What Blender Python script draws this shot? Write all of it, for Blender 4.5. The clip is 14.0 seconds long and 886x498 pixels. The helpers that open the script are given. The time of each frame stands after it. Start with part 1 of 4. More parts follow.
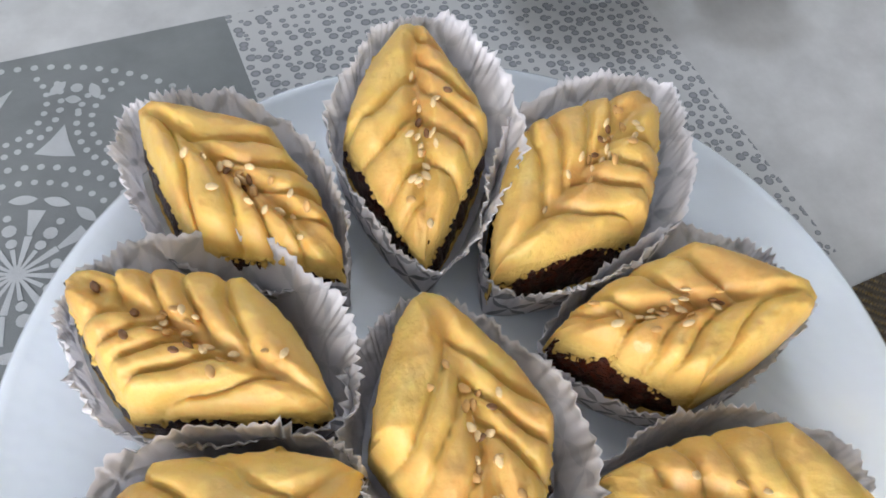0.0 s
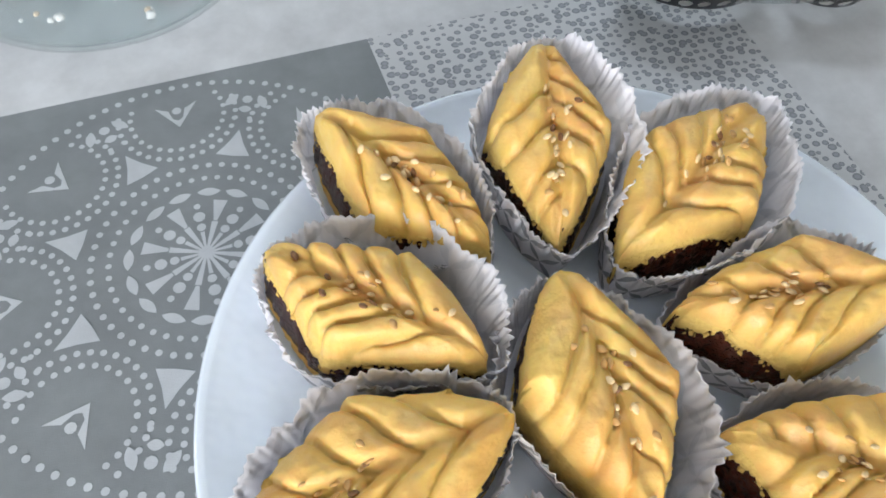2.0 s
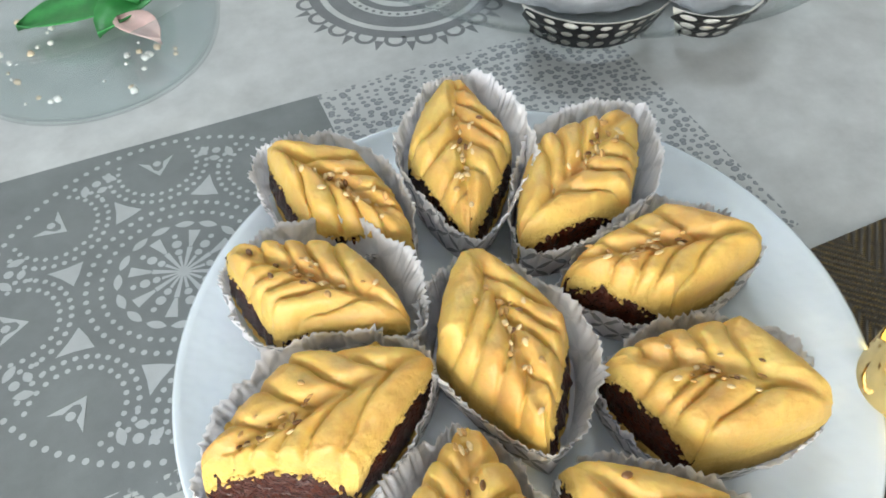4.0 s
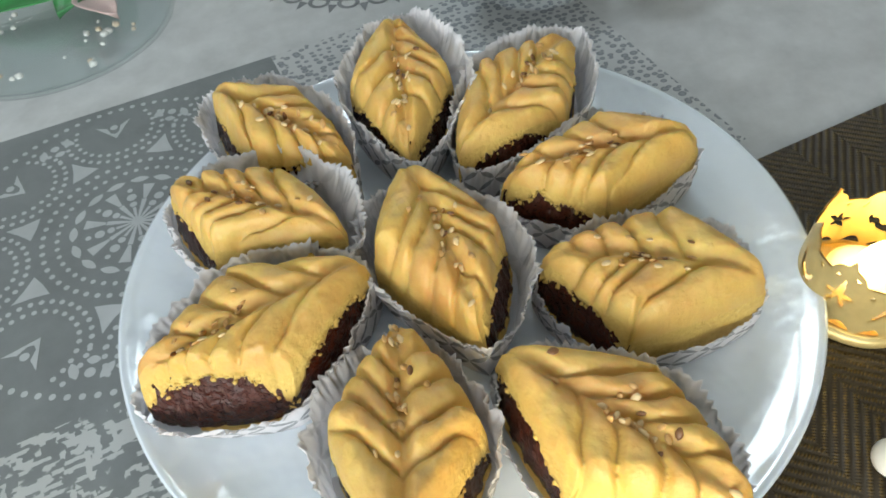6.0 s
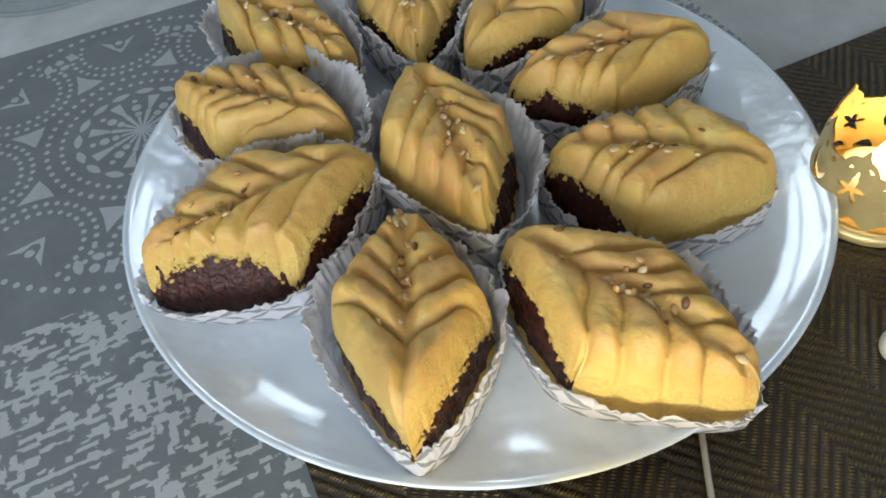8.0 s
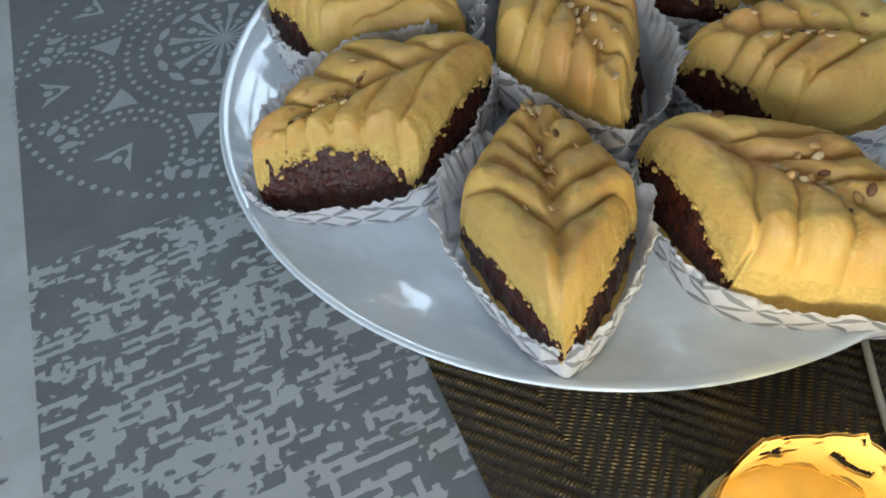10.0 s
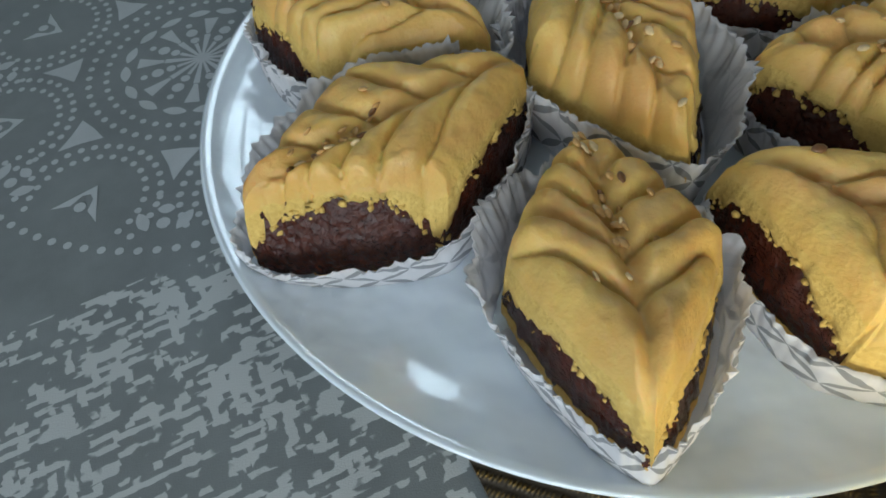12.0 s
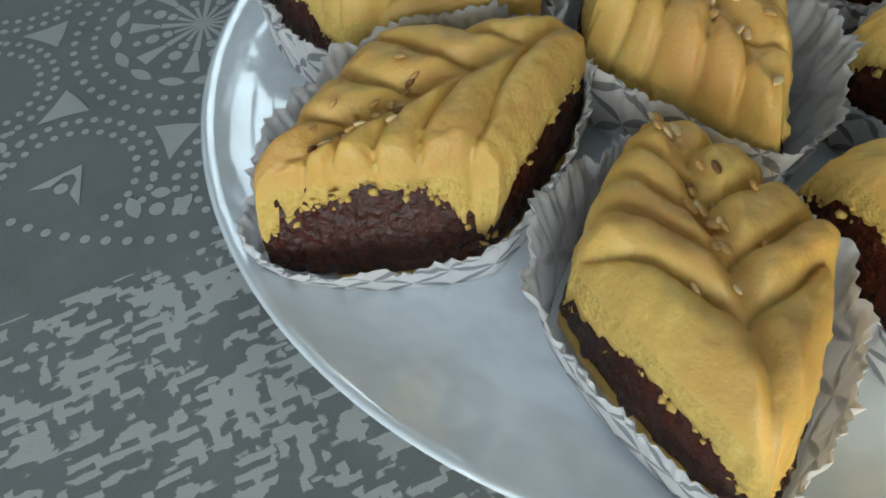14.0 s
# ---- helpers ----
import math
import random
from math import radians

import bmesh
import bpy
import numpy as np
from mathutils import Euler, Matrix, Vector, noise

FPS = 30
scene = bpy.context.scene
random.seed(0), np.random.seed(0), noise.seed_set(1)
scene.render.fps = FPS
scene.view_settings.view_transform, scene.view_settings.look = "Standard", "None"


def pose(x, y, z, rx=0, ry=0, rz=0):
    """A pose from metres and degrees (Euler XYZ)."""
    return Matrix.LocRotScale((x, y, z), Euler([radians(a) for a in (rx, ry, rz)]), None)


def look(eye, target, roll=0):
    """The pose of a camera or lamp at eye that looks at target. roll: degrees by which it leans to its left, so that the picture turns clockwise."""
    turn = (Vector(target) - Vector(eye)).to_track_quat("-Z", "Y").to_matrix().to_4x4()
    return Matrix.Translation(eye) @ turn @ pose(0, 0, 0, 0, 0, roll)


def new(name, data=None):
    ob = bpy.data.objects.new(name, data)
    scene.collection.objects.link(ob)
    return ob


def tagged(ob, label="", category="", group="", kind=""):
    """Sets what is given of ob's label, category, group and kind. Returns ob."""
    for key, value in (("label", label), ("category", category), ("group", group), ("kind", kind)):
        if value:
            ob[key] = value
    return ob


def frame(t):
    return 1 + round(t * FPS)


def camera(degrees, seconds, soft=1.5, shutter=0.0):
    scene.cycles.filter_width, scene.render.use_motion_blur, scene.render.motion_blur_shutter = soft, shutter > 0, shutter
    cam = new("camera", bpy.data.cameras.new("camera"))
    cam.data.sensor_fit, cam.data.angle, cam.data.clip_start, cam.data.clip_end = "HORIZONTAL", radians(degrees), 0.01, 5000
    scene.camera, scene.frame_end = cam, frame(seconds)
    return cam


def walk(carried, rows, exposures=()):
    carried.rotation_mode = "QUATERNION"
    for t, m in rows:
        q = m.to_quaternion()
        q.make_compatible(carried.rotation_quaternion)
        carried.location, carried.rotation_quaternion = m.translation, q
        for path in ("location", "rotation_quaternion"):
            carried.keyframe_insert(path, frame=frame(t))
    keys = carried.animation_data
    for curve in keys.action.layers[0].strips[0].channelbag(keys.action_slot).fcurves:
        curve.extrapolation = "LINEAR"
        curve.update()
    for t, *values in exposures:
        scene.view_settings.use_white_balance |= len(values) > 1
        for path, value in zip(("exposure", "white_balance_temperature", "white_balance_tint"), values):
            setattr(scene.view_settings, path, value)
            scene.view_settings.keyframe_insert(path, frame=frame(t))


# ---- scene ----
cam = camera(65.7, 14.0, 1.7)
METRES, EYE, TILT, LEAN, TURN = 0.30, 0.1826, -60.5, -5.75, 0.0
ROWS = [
    (0.0, 0.0, 0.0, 0.0, -0.0, 0.0, -0.0),
    (0.5, -0.0295, -0.0127, 0.0138, 1.15, 0.63, -0.88),
    (1.0, -0.0583, -0.0271, 0.006, 2.11, 0.84, -1.48),
    (1.5, -0.0748, -0.0608, -0.0219, 3.23, 1.42, -2.02),
    (2.0, -0.0726, -0.0986, -0.0413, 4.77, 2.09, -1.54),
    (2.5, -0.0546, -0.1433, -0.0597, 5.21, 3.44, -0.08),
    (3.0, -0.0208, -0.1973, -0.0773, 4.78, 5.69, 1.33),
    (5.5, 0.0791, -0.214, -0.2566, 7.5, 10.76, 5.72),
    (6.0, 0.0957, -0.2014, -0.2785, 7.28, 10.73, 6.53),
    (6.5, 0.0905, -0.1897, -0.3084, 7.21, 10.34, 6.0),
    (7.0, 0.0944, -0.1787, -0.3306, 7.27, 9.66, 5.96),
    (7.5, 0.0944, -0.1751, -0.3456, 7.32, 9.32, 5.96),
    (8.0, 0.0844, -0.1807, -0.3652, 7.7, 9.04, 5.78),
    (8.5, 0.06, -0.1759, -0.3997, 8.22, 8.41, 5.46),
    (11.0, -0.0664, -0.1185, -0.4028, 9.36, 6.25, 4.71),
    (11.5, -0.0755, -0.0857, -0.3715, 8.63, 6.66, 6.07),
    (12.0, -0.0742, -0.0473, -0.3502, 7.8, 6.62, 6.76),
    (12.5, -0.0823, -0.0203, -0.3445, 7.45, 6.29, 6.42),
    (13.0, -0.0922, 0.0021, -0.3362, 7.31, 6.08, 6.07),
    (13.5, -0.0984, 0.0169, -0.3304, 7.26, 5.98, 5.85),
    (14.0, -0.1168, 0.0237, -0.3315, 6.93, 5.55, 5.67),
]
walk(cam, [(t, pose(0, 0, EYE, TILT, LEAN, TURN) @ pose(METRES * x, METRES * y, METRES * z, 90 + pitch, roll, yaw)) for t, x, y, z, yaw, pitch, roll in ROWS],
     [(0.0, 0.11, 6250, 13), (0.5, 0.12, 6000, 10), (2.0, 0.18, 6150, 10), (3.0, 0.25, 6350, 7), (6.5, -0.43, 6250, 2), (8.5, -0.92, 5700, 5), (11.0, -1.2, 5600, 1), (14.0, -1.13, 5950, -2)])

# ---- world and large lights ----
world = bpy.data.worlds.new("world")
scene.world = world
world.use_nodes = True
sky = world.node_tree.nodes.new("ShaderNodeTexSky")
sky.sky_type, sky.sun_disc = "NISHITA", False
sky.sun_elevation, sky.sun_rotation = radians(38), radians(200)
world.node_tree.links.new(sky.outputs[0], world.node_tree.nodes["Background"].inputs[0])
world.node_tree.nodes["Background"].inputs[1].default_value = 0.1

ROOM = (-1.3, 1.6, -0.62, 1.35, -0.75, 1.85)  # x0, x1, y0, y1, floor, ceiling
WINDOWS = {"south": (-0.65, 0.25, 0.03, 0.43), "north": (-0.34, 0.34, 0.94, 1.52), "west": (-0.40, 0.90, 0.10, 1.30)}  # along the wall, then z0, z1; west is an added opening for fill


def window_lamp(name, place, target, wide, high, watts, colour):
    data = bpy.data.lights.new(name, "AREA")
    data.shape, data.size, data.size_y = "RECTANGLE", wide, high
    data.energy, data.color = watts, colour
    ob = new(name, data)
    ob.matrix_world = look(place, target)
    return ob


window_lamp("south_daylight", (-0.20, -0.70, 0.23), (-0.20, 0, 0.23), 0.88, 0.38, 13.5, (1.0, 0.985, 0.97))
window_lamp("north_daylight", (0.0, 1.43, 1.21), (0.0, 0, 1.21), 0.66, 0.56, 16.0, (0.85, 0.925, 1.0))
# soft side fill, added to lift the ambient light
window_lamp("west_fill", (-1.38, 0.25, 0.70), (0, 0.25, 0.70), 1.28, 1.18, 4.5, (0.95, 0.975, 1.0))


# ---- materials ----
def material(name, rough=0.5, metal=0.0, spec=0.5):
    m = bpy.data.materials.new(name)
    m.use_nodes = True
    b = m.node_tree.nodes["Principled BSDF"]
    b.inputs["Roughness"].default_value = rough
    b.inputs["Metallic"].default_value = metal
    b.inputs["Specular IOR Level"].default_value = spec
    return m, m.node_tree, b


class Nodes:
    """Short hand for wiring shader nodes."""

    def __init__(self, tree):
        self.t = tree

    def add(self, kind, **vals):
        n = self.t.nodes.new(kind)
        for k, v in vals.items():
            n.inputs[k.replace("_", " ")].default_value = v
        return n

    def link(self, a, b):
        self.t.links.new(a, b)

    def coords(self, which="Object", scale=(1, 1, 1), turn=(0, 0, 0)):
        c = self.t.nodes.new("ShaderNodeTexCoord")
        m = self.t.nodes.new("ShaderNodeMapping")
        m.inputs["Scale"].default_value = scale
        m.inputs["Rotation"].default_value = turn
        self.link(c.outputs[which], m.inputs[0])
        return m.outputs[0]

    def noise(self, vec, scale, detail=4.0, rough=0.55, distort=0.0):
        n = self.add("ShaderNodeTexNoise", Scale=scale, Detail=detail, Roughness=rough, Distortion=distort)
        self.link(vec, n.inputs["Vector"])
        return n.outputs["Fac"]

    def ramp(self, fac, *stops):
        n = self.t.nodes.new("ShaderNodeValToRGB")
        e = n.color_ramp.elements
        while len(e) < len(stops):
            e.new(0.5)
        for el, (p, c) in zip(e, stops):
            el.position = p
            el.color = (*c, 1) if not isinstance(c, float) else (c, c, c, 1)
        self.link(fac, n.inputs[0])
        return n.outputs[0]

    def math(self, op, a, b=0.0, c=0.0):
        n = self.t.nodes.new("ShaderNodeMath")
        n.operation = op
        for i, v in enumerate((a, b, c)):
            if isinstance(v, (int, float)):
                n.inputs[i].default_value = v
            else:
                self.link(v, n.inputs[i])
        return n.outputs[0]

    def mix(self, fac, a, b, blend="MIX"):
        n = self.t.nodes.new("ShaderNodeMix")
        n.data_type, n.blend_type = "RGBA", blend
        for i, v in ((0, fac), (6, a), (7, b)):
            if isinstance(v, (int, float)):
                n.inputs[i].default_value = v
            elif isinstance(v, tuple):
                n.inputs[i].default_value = (*v, 1)
            else:
                self.link(v, n.inputs[i])
        return n.outputs[2]

    def bump(self, height, bsdf, strength=0.3, dist=0.001):
        n = self.add("ShaderNodeBump", Strength=strength, Distance=dist)
        self.link(height, n.inputs["Height"])
        self.link(n.outputs[0], bsdf.inputs["Normal"])


def mat_dough():
    m, t, b = material("golden_baked_dough", 0.42, 0, 0.45)
    k = Nodes(t)
    v = k.coords()
    big = k.noise(v, 55, 3)
    fine = k.noise(v, 900, 5, 0.65)
    base = k.ramp(big, (0.3, (0.69, 0.415, 0.096)), (0.52, (0.76, 0.505, 0.13)), (0.75, (0.81, 0.595, 0.19)))
    tan = k.add("ShaderNodeAttribute")
    tan.attribute_name = "browning"
    base = k.mix(k.math("MULTIPLY", tan.outputs["Fac"], k.ramp(big, (0.25, 1.0), (0.8, 0.55))), base, (0.66, 0.345, 0.10))
    base = k.mix(k.ramp(fine, (0.3, 0.0), (0.75, 0.22)), base, (0.80, 0.60, 0.24))
    k.link(base, b.inputs["Base Color"])
    k.link(k.ramp(k.noise(v, 160, 3), (0.3, 0.34), (0.7, 0.58)), b.inputs["Roughness"])
    b.inputs["Coat Weight"].default_value = 0.08
    b.inputs["Coat Roughness"].default_value = 0.28
    b.inputs["Subsurface Weight"].default_value = 0.45
    b.inputs["Subsurface Radius"].default_value = (0.004, 0.002, 0.0008)
    b.inputs["Subsurface Scale"].default_value = 0.6
    k.bump(k.math("ADD", fine, k.math("MULTIPLY", k.noise(v, 420, 4), 1.0)), b, 0.36, 0.0007)
    return m


def mat_crumb():
    m, t, b = material("pale_dough_crumb", 0.6, 0, 0.35)
    k = Nodes(t)
    v = k.coords()
    n = k.noise(v, 700, 5, 0.7)
    k.link(k.ramp(n, (0.3, (0.67, 0.43, 0.10)), (0.6, (0.79, 0.56, 0.16)), (0.8, (0.86, 0.69, 0.28))), b.inputs["Base Color"])
    k.bump(n, b, 0.7, 0.0012)
    return m


def mat_filling():
    m, t, b = material("dark_date_filling", 0.15, 0, 0.40)
    k = Nodes(t)
    v = k.coords()
    n = k.noise(v, 420, 5, 0.7)
    k.link(k.ramp(n, (0.3, (0.026, 0.006, 0.003)), (0.6, (0.066, 0.014, 0.006)), (0.82, (0.17, 0.048, 0.018))), b.inputs["Base Color"])
    k.bump(k.noise(v, 480, 4, 0.55), b, 0.85, 0.0013)
    return m


def mat_paper(name, ink):
    m, t, b = material(name, 0.62, 0, 0.3)
    k = Nodes(t)
    v = k.coords("UV", (1, 1, 1))
    col = (0.95, 0.945, 0.97)
    # four-petal leaf print on a square grid
    sep = k.t.nodes.new("ShaderNodeSeparateXYZ")
    k.link(v, sep.inputs[0])
    fx = k.math("SUBTRACT", k.math("FRACT", sep.outputs[0]), 0.5)
    fy = k.math("SUBTRACT", k.math("FRACT", sep.outputs[1]), 0.5)
    ax, ay = k.math("ABSOLUTE", fx), k.math("ABSOLUTE", fy)
    diag = k.math("ABSOLUTE", k.math("SUBTRACT", ax, ay))
    along = k.math("ADD", ax, ay)
    width = k.math("MULTIPLY", k.math("SINE", k.math("MULTIPLY", along, math.pi)), 0.125)
    leaf = k.math("LESS_THAN", diag, width)
    c = k.mix(k.ramp(k.noise(k.coords(), 90, 3), (0.35, 0.0), (0.75, 0.35)), col, (0.87, 0.85, 0.89))
    c = k.mix(leaf, c, ink)
    k.link(c, b.inputs["Base Color"])
    tr = k.add("ShaderNodeBsdfTranslucent")
    k.link(c, tr.inputs[0])
    mixn = k.add("ShaderNodeMixShader", Fac=0.52)
    out = t.nodes["Material Output"]
    k.link(b.outputs[0], mixn.inputs[1])
    k.link(tr.outputs[0], mixn.inputs[2])
    k.link(mixn.outputs[0], out.inputs[0])
    k.bump(k.noise(k.coords(), 1200, 3), b, 0.12, 0.0003)
    return m


def mat_opal():
    m, t, b = material("white_opal_glass", 0.12, 0, 0.5)
    k = Nodes(t)
    v = k.coords()
    k.link(k.ramp(k.noise(v, 14, 3), (0.3, (0.76, 0.83, 0.905)), (0.7, (0.82, 0.875, 0.935))), b.inputs["Base Color"])
    k.link(k.ramp(k.noise(v, 60, 4), (0.3, 0.16), (0.75, 0.24)), b.inputs["Roughness"])
    b.inputs["Specular IOR Level"].default_value = 0.8
    b.inputs["Coat Weight"].default_value = 1.0
    b.inputs["Coat Roughness"].default_value = 0.04
    b.inputs["Coat IOR"].default_value = 1.6
    b.inputs["Subsurface Weight"].default_value = 0.3
    b.inputs["Subsurface Radius"].default_value = (0.006, 0.006, 0.007)
    k.bump(k.noise(v, 75, 2), b, 0.6, 0.0018)
    return m


def cloth_bump(k, b, strength=0.25):
    v = k.coords("Object", (1, 1, 1))
    k.bump(k.math("ADD", k.noise(v, 2600, 2), k.math("MULTIPLY", k.noise(v, 30, 3), 1.5)), b, strength, 0.0008)


def mat_cloth(name, tone):
    m, t, b = material(name, 0.55, 0, 0.4)
    k = Nodes(t)
    v = k.coords()
    n = k.noise(v, 40, 5, 0.65)
    lo, hi = tuple(c * 0.86 for c in tone), tuple(min(1, c * 1.12) for c in tone)
    k.link(k.ramp(n, (0.3, lo), (0.7, hi)), b.inputs["Base Color"])
    cloth_bump(k, b)
    return m


GREY = (0.198, 0.212, 0.216)
PALE = (0.555, 0.56, 0.56)


def mat_brush():
    m, t, b = material("grey_cloth_brush_print", 0.55, 0, 0.4)
    k = Nodes(t)
    big = k.coords("Object", (1, 1, 1))
    wob = k.add("ShaderNodeTexNoise", Scale=420.0, Detail=2.0)
    k.link(big, wob.inputs["Vector"])
    vm = k.t.nodes.new("ShaderNodeVectorMath")
    vm.operation = "MULTIPLY_ADD"
    k.link(wob.outputs["Color"], vm.inputs[0])
    vm.inputs[1].default_value = (0.0022, 0.0011, 0.0)
    k.link(big, vm.inputs[2])
    sep = k.t.nodes.new("ShaderNodeSeparateXYZ")
    k.link(vm.outputs[0], sep.inputs[0])
    def strokes(along, across, length, rows, salt):
        com = k.t.nodes.new("ShaderNodeCombineXYZ")
        k.link(k.math("MULTIPLY", along, length), com.inputs[0])
        k.link(k.math("MULTIPLY_ADD", k.math("FLOOR", k.math("MULTIPLY", across, rows)), 3.7, salt), com.inputs[1])
        return k.noise(com.outputs[0], 1.0, 1, 0.5)

    st = strokes(sep.outputs[0], sep.outputs[1], 105, 690, 0.0)
    cr = strokes(sep.outputs[1], sep.outputs[0], 150, 560, 71.3)
    com2 = k.t.nodes.new("ShaderNodeCombineXYZ")
    k.link(k.math("MULTIPLY", sep.outputs[0], 190), com2.inputs[0])
    k.link(k.math("MULTIPLY", sep.outputs[1], 230), com2.inputs[1])
    blob = k.noise(com2.outputs[0], 1.0, 1, 0.5)
    band = k.noise(k.coords("Object", (30, 60, 1)), 1.0, 2, 0.5)
    f = k.math("MAXIMUM", k.math("MULTIPLY", st, 0.68), k.math("MULTIPLY", cr, 0.62))
    f = k.math("ADD", f, k.math("ADD", k.math("MULTIPLY", band, 0.30), k.math("MULTIPLY", blob, 0.24)))
    mask = k.ramp(f, (0.640, 0.0), (0.652, 1.0))
    grey = k.ramp(k.noise(big, 40, 5, 0.65), (0.3, tuple(c * 0.86 for c in GREY)), (0.7, tuple(c * 1.12 for c in GREY)))
    k.link(k.mix(mask, grey, (0.48, 0.495, 0.495)), b.inputs["Base Color"])
    cloth_bump(k, b)
    return m


def mat_pebble():
    m, t, b = material("pale_cloth_pebble_print", 0.55, 0, 0.4)
    k = Nodes(t)
    v = k.coords("Object", (225, 270, 1))
    vo = k.add("ShaderNodeTexVoronoi", Scale=1.0, Randomness=0.75)
    vo.voronoi_dimensions = "2D"
    k.link(v, vo.inputs["Vector"])
    cell = k.t.nodes.new("ShaderNodeSeparateColor")
    k.link(vo.outputs["Color"], cell.inputs[0])
    d = k.math("DIVIDE", vo.outputs["Distance"], k.math("MULTIPLY_ADD", cell.outputs[0], 0.75, 0.60))
    ring = k.ramp(d, (0.0, (0.31, 0.32, 0.34)), (0.20, (0.29, 0.30, 0.32)), (0.25, (0.20, 0.21, 0.23)), (0.31, (0.21, 0.22, 0.24)), (0.36, PALE))
    k.link(ring, b.inputs["Base Color"])
    cloth_bump(k, b)
    return m


def mat_chevron():
    m, t, b = material("dark_gold_chevron_weave", 0.38, 0.0, 0.5)
    k = Nodes(t)
    v = k.coords("Object", (1, 1, 1))
    sep = k.t.nodes.new("ShaderNodeSeparateXYZ")
    k.link(v, sep.inputs[0])
    tri = k.math("PINGPONG", sep.outputs[0], 0.021)
    ph = k.math("MULTIPLY", k.math("ADD", sep.outputs[1], tri), 2 * math.pi / 0.0041)
    rib = k.math("MULTIPLY_ADD", k.math("SINE", ph), 0.5, 0.5)
    thread = k.math("MULTIPLY_ADD", k.math("SINE", k.math("MULTIPLY", k.math("SUBTRACT", sep.outputs[1], k.math("MULTIPLY", tri, 0.6)), 2 * math.pi / 0.0011)), 0.5, 0.5)
    n = k.noise(v, 300, 4)
    f = k.math("MULTIPLY", rib, k.math("MULTIPLY_ADD", thread, 0.5, 0.5))
    f = k.math("MULTIPLY", f, k.ramp(n, (0.3, 0.35), (0.65, 1.0)))
    k.link(k.mix(k.ramp(f, (0.25, 0.0), (0.7, 1.0)), (0.046, 0.034, 0.021), (0.19, 0.135, 0.055)), b.inputs["Base Color"])
    k.link(k.ramp(f, (0.3, 0.1), (0.7, 0.9)), b.inputs["Metallic"])
    k.bump(f, b, 0.8, 0.0009)
    return m


def mat_plain(name, colour, rough, metal=0.0, spec=0.5, vary=0.12, scale=60, bump=0.1):
    m, t, b = material(name, rough, metal, spec)
    k = Nodes(t)
    v = k.coords()
    n = k.noise(v, scale, 4)
    k.link(k.ramp(n, (0.3, tuple(c * (1 - vary) for c in colour)), (0.7, tuple(min(1, c * (1 + vary)) for c in colour))), b.inputs["Base Color"])
    k.bump(n, b, bump, 0.001)
    return m


def mat_glass(name, tint):
    m, t, b = material(name, 0.03)
    k = Nodes(t)
    t.nodes.remove(b)
    clear = k.add("ShaderNodeBsdfTransparent", Color=(*tint, 1))
    shine = k.add("ShaderNodeBsdfGlossy", Roughness=0.04)
    edge = k.add("ShaderNodeLayerWeight", Blend=0.5)
    mixn = k.add("ShaderNodeMixShader")
    k.link(k.math("MULTIPLY_ADD", k.math("POWER", edge.outputs["Facing"], 4.0), 0.6, 0.05), mixn.inputs[0])
    k.link(clear.outputs[0], mixn.inputs[1])
    k.link(shine.outputs[0], mixn.inputs[2])
    k.link(mixn.outputs[0], t.nodes["Material Output"].inputs[0])
    return m


def mat_glow(name, colour, strength):
    m, t, b = material(name, 0.4)
    b.inputs["Base Color"].default_value = (*colour, 1)
    b.inputs["Emission Color"].default_value = (*colour, 1)
    b.inputs["Emission Strength"].default_value = strength
    return m


DOUGH, CRUMB, FILLING = mat_dough(), mat_crumb(), mat_filling()
PAPER_IN, PAPER_OUT = mat_paper("white_paper", (0.86, 0.86, 0.89)), mat_paper("printed_white_paper", (0.44, 0.45, 0.48))
OPAL = mat_opal()
CLOTH_WHITE = mat_cloth("white_cloth", PALE)
CLOTH_GREY = mat_cloth("grey_cloth", GREY)
CLOTH_BRUSH, CLOTH_PEBBLE = mat_brush(), mat_pebble()
PRINT_PALE = mat_cloth("pale_print", (0.46, 0.48, 0.495))
PRINT_GREY = mat_cloth("grey_print", (0.19, 0.195, 0.205))
CHEVRON = mat_chevron()
SEED = mat_plain("cream_sesame", (0.76, 0.56, 0.29), 0.4, vary=0.2, scale=500)
SEED_DARK = mat_plain("toasted_sesame", (0.20, 0.09, 0.03), 0.4, vary=0.3, scale=500)
GOLD = mat_plain("gold_sheet_metal", (0.82, 0.63, 0.27), 0.42, 0.55, vary=0.08, scale=120)
GLASS = mat_glass("clear_glass", (0.945, 0.972, 0.976))
FLAME = mat_glow("warm_led", (1.0, 0.74, 0.25), 14.0)
CABLE = mat_plain("clear_plastic_cable", (0.62, 0.58, 0.48), 0.25, vary=0.1)
BEAD = mat_plain("white_plastic_bead", (0.82, 0.80, 0.76), 0.3, vary=0.05)
CREAM = mat_plain("cream_liner_paper", (0.74, 0.72, 0.66), 0.6, vary=0.06, scale=90)
CHIP = mat_plain("amber_chip", (0.62, 0.50, 0.36), 0.3, vary=0.15, scale=200)
BLACK = mat_plain("black_lacquered_card", (0.018, 0.018, 0.018), 0.35, vary=0.3)
SILVER = mat_plain("silver_white_tissue", (0.80, 0.80, 0.85), 0.35, 0.25, vary=0.12, scale=90, bump=0.3)
LEAF = mat_plain("green_leaf", (0.06, 0.30, 0.08), 0.4, vary=0.25, scale=80)
PETAL = mat_plain("pale_pink_petal", (0.75, 0.52, 0.48), 0.5, vary=0.15, scale=80)
WALL = mat_plain("cream_wall_paint", (0.72, 0.70, 0.66), 0.8, vary=0.05, scale=6)
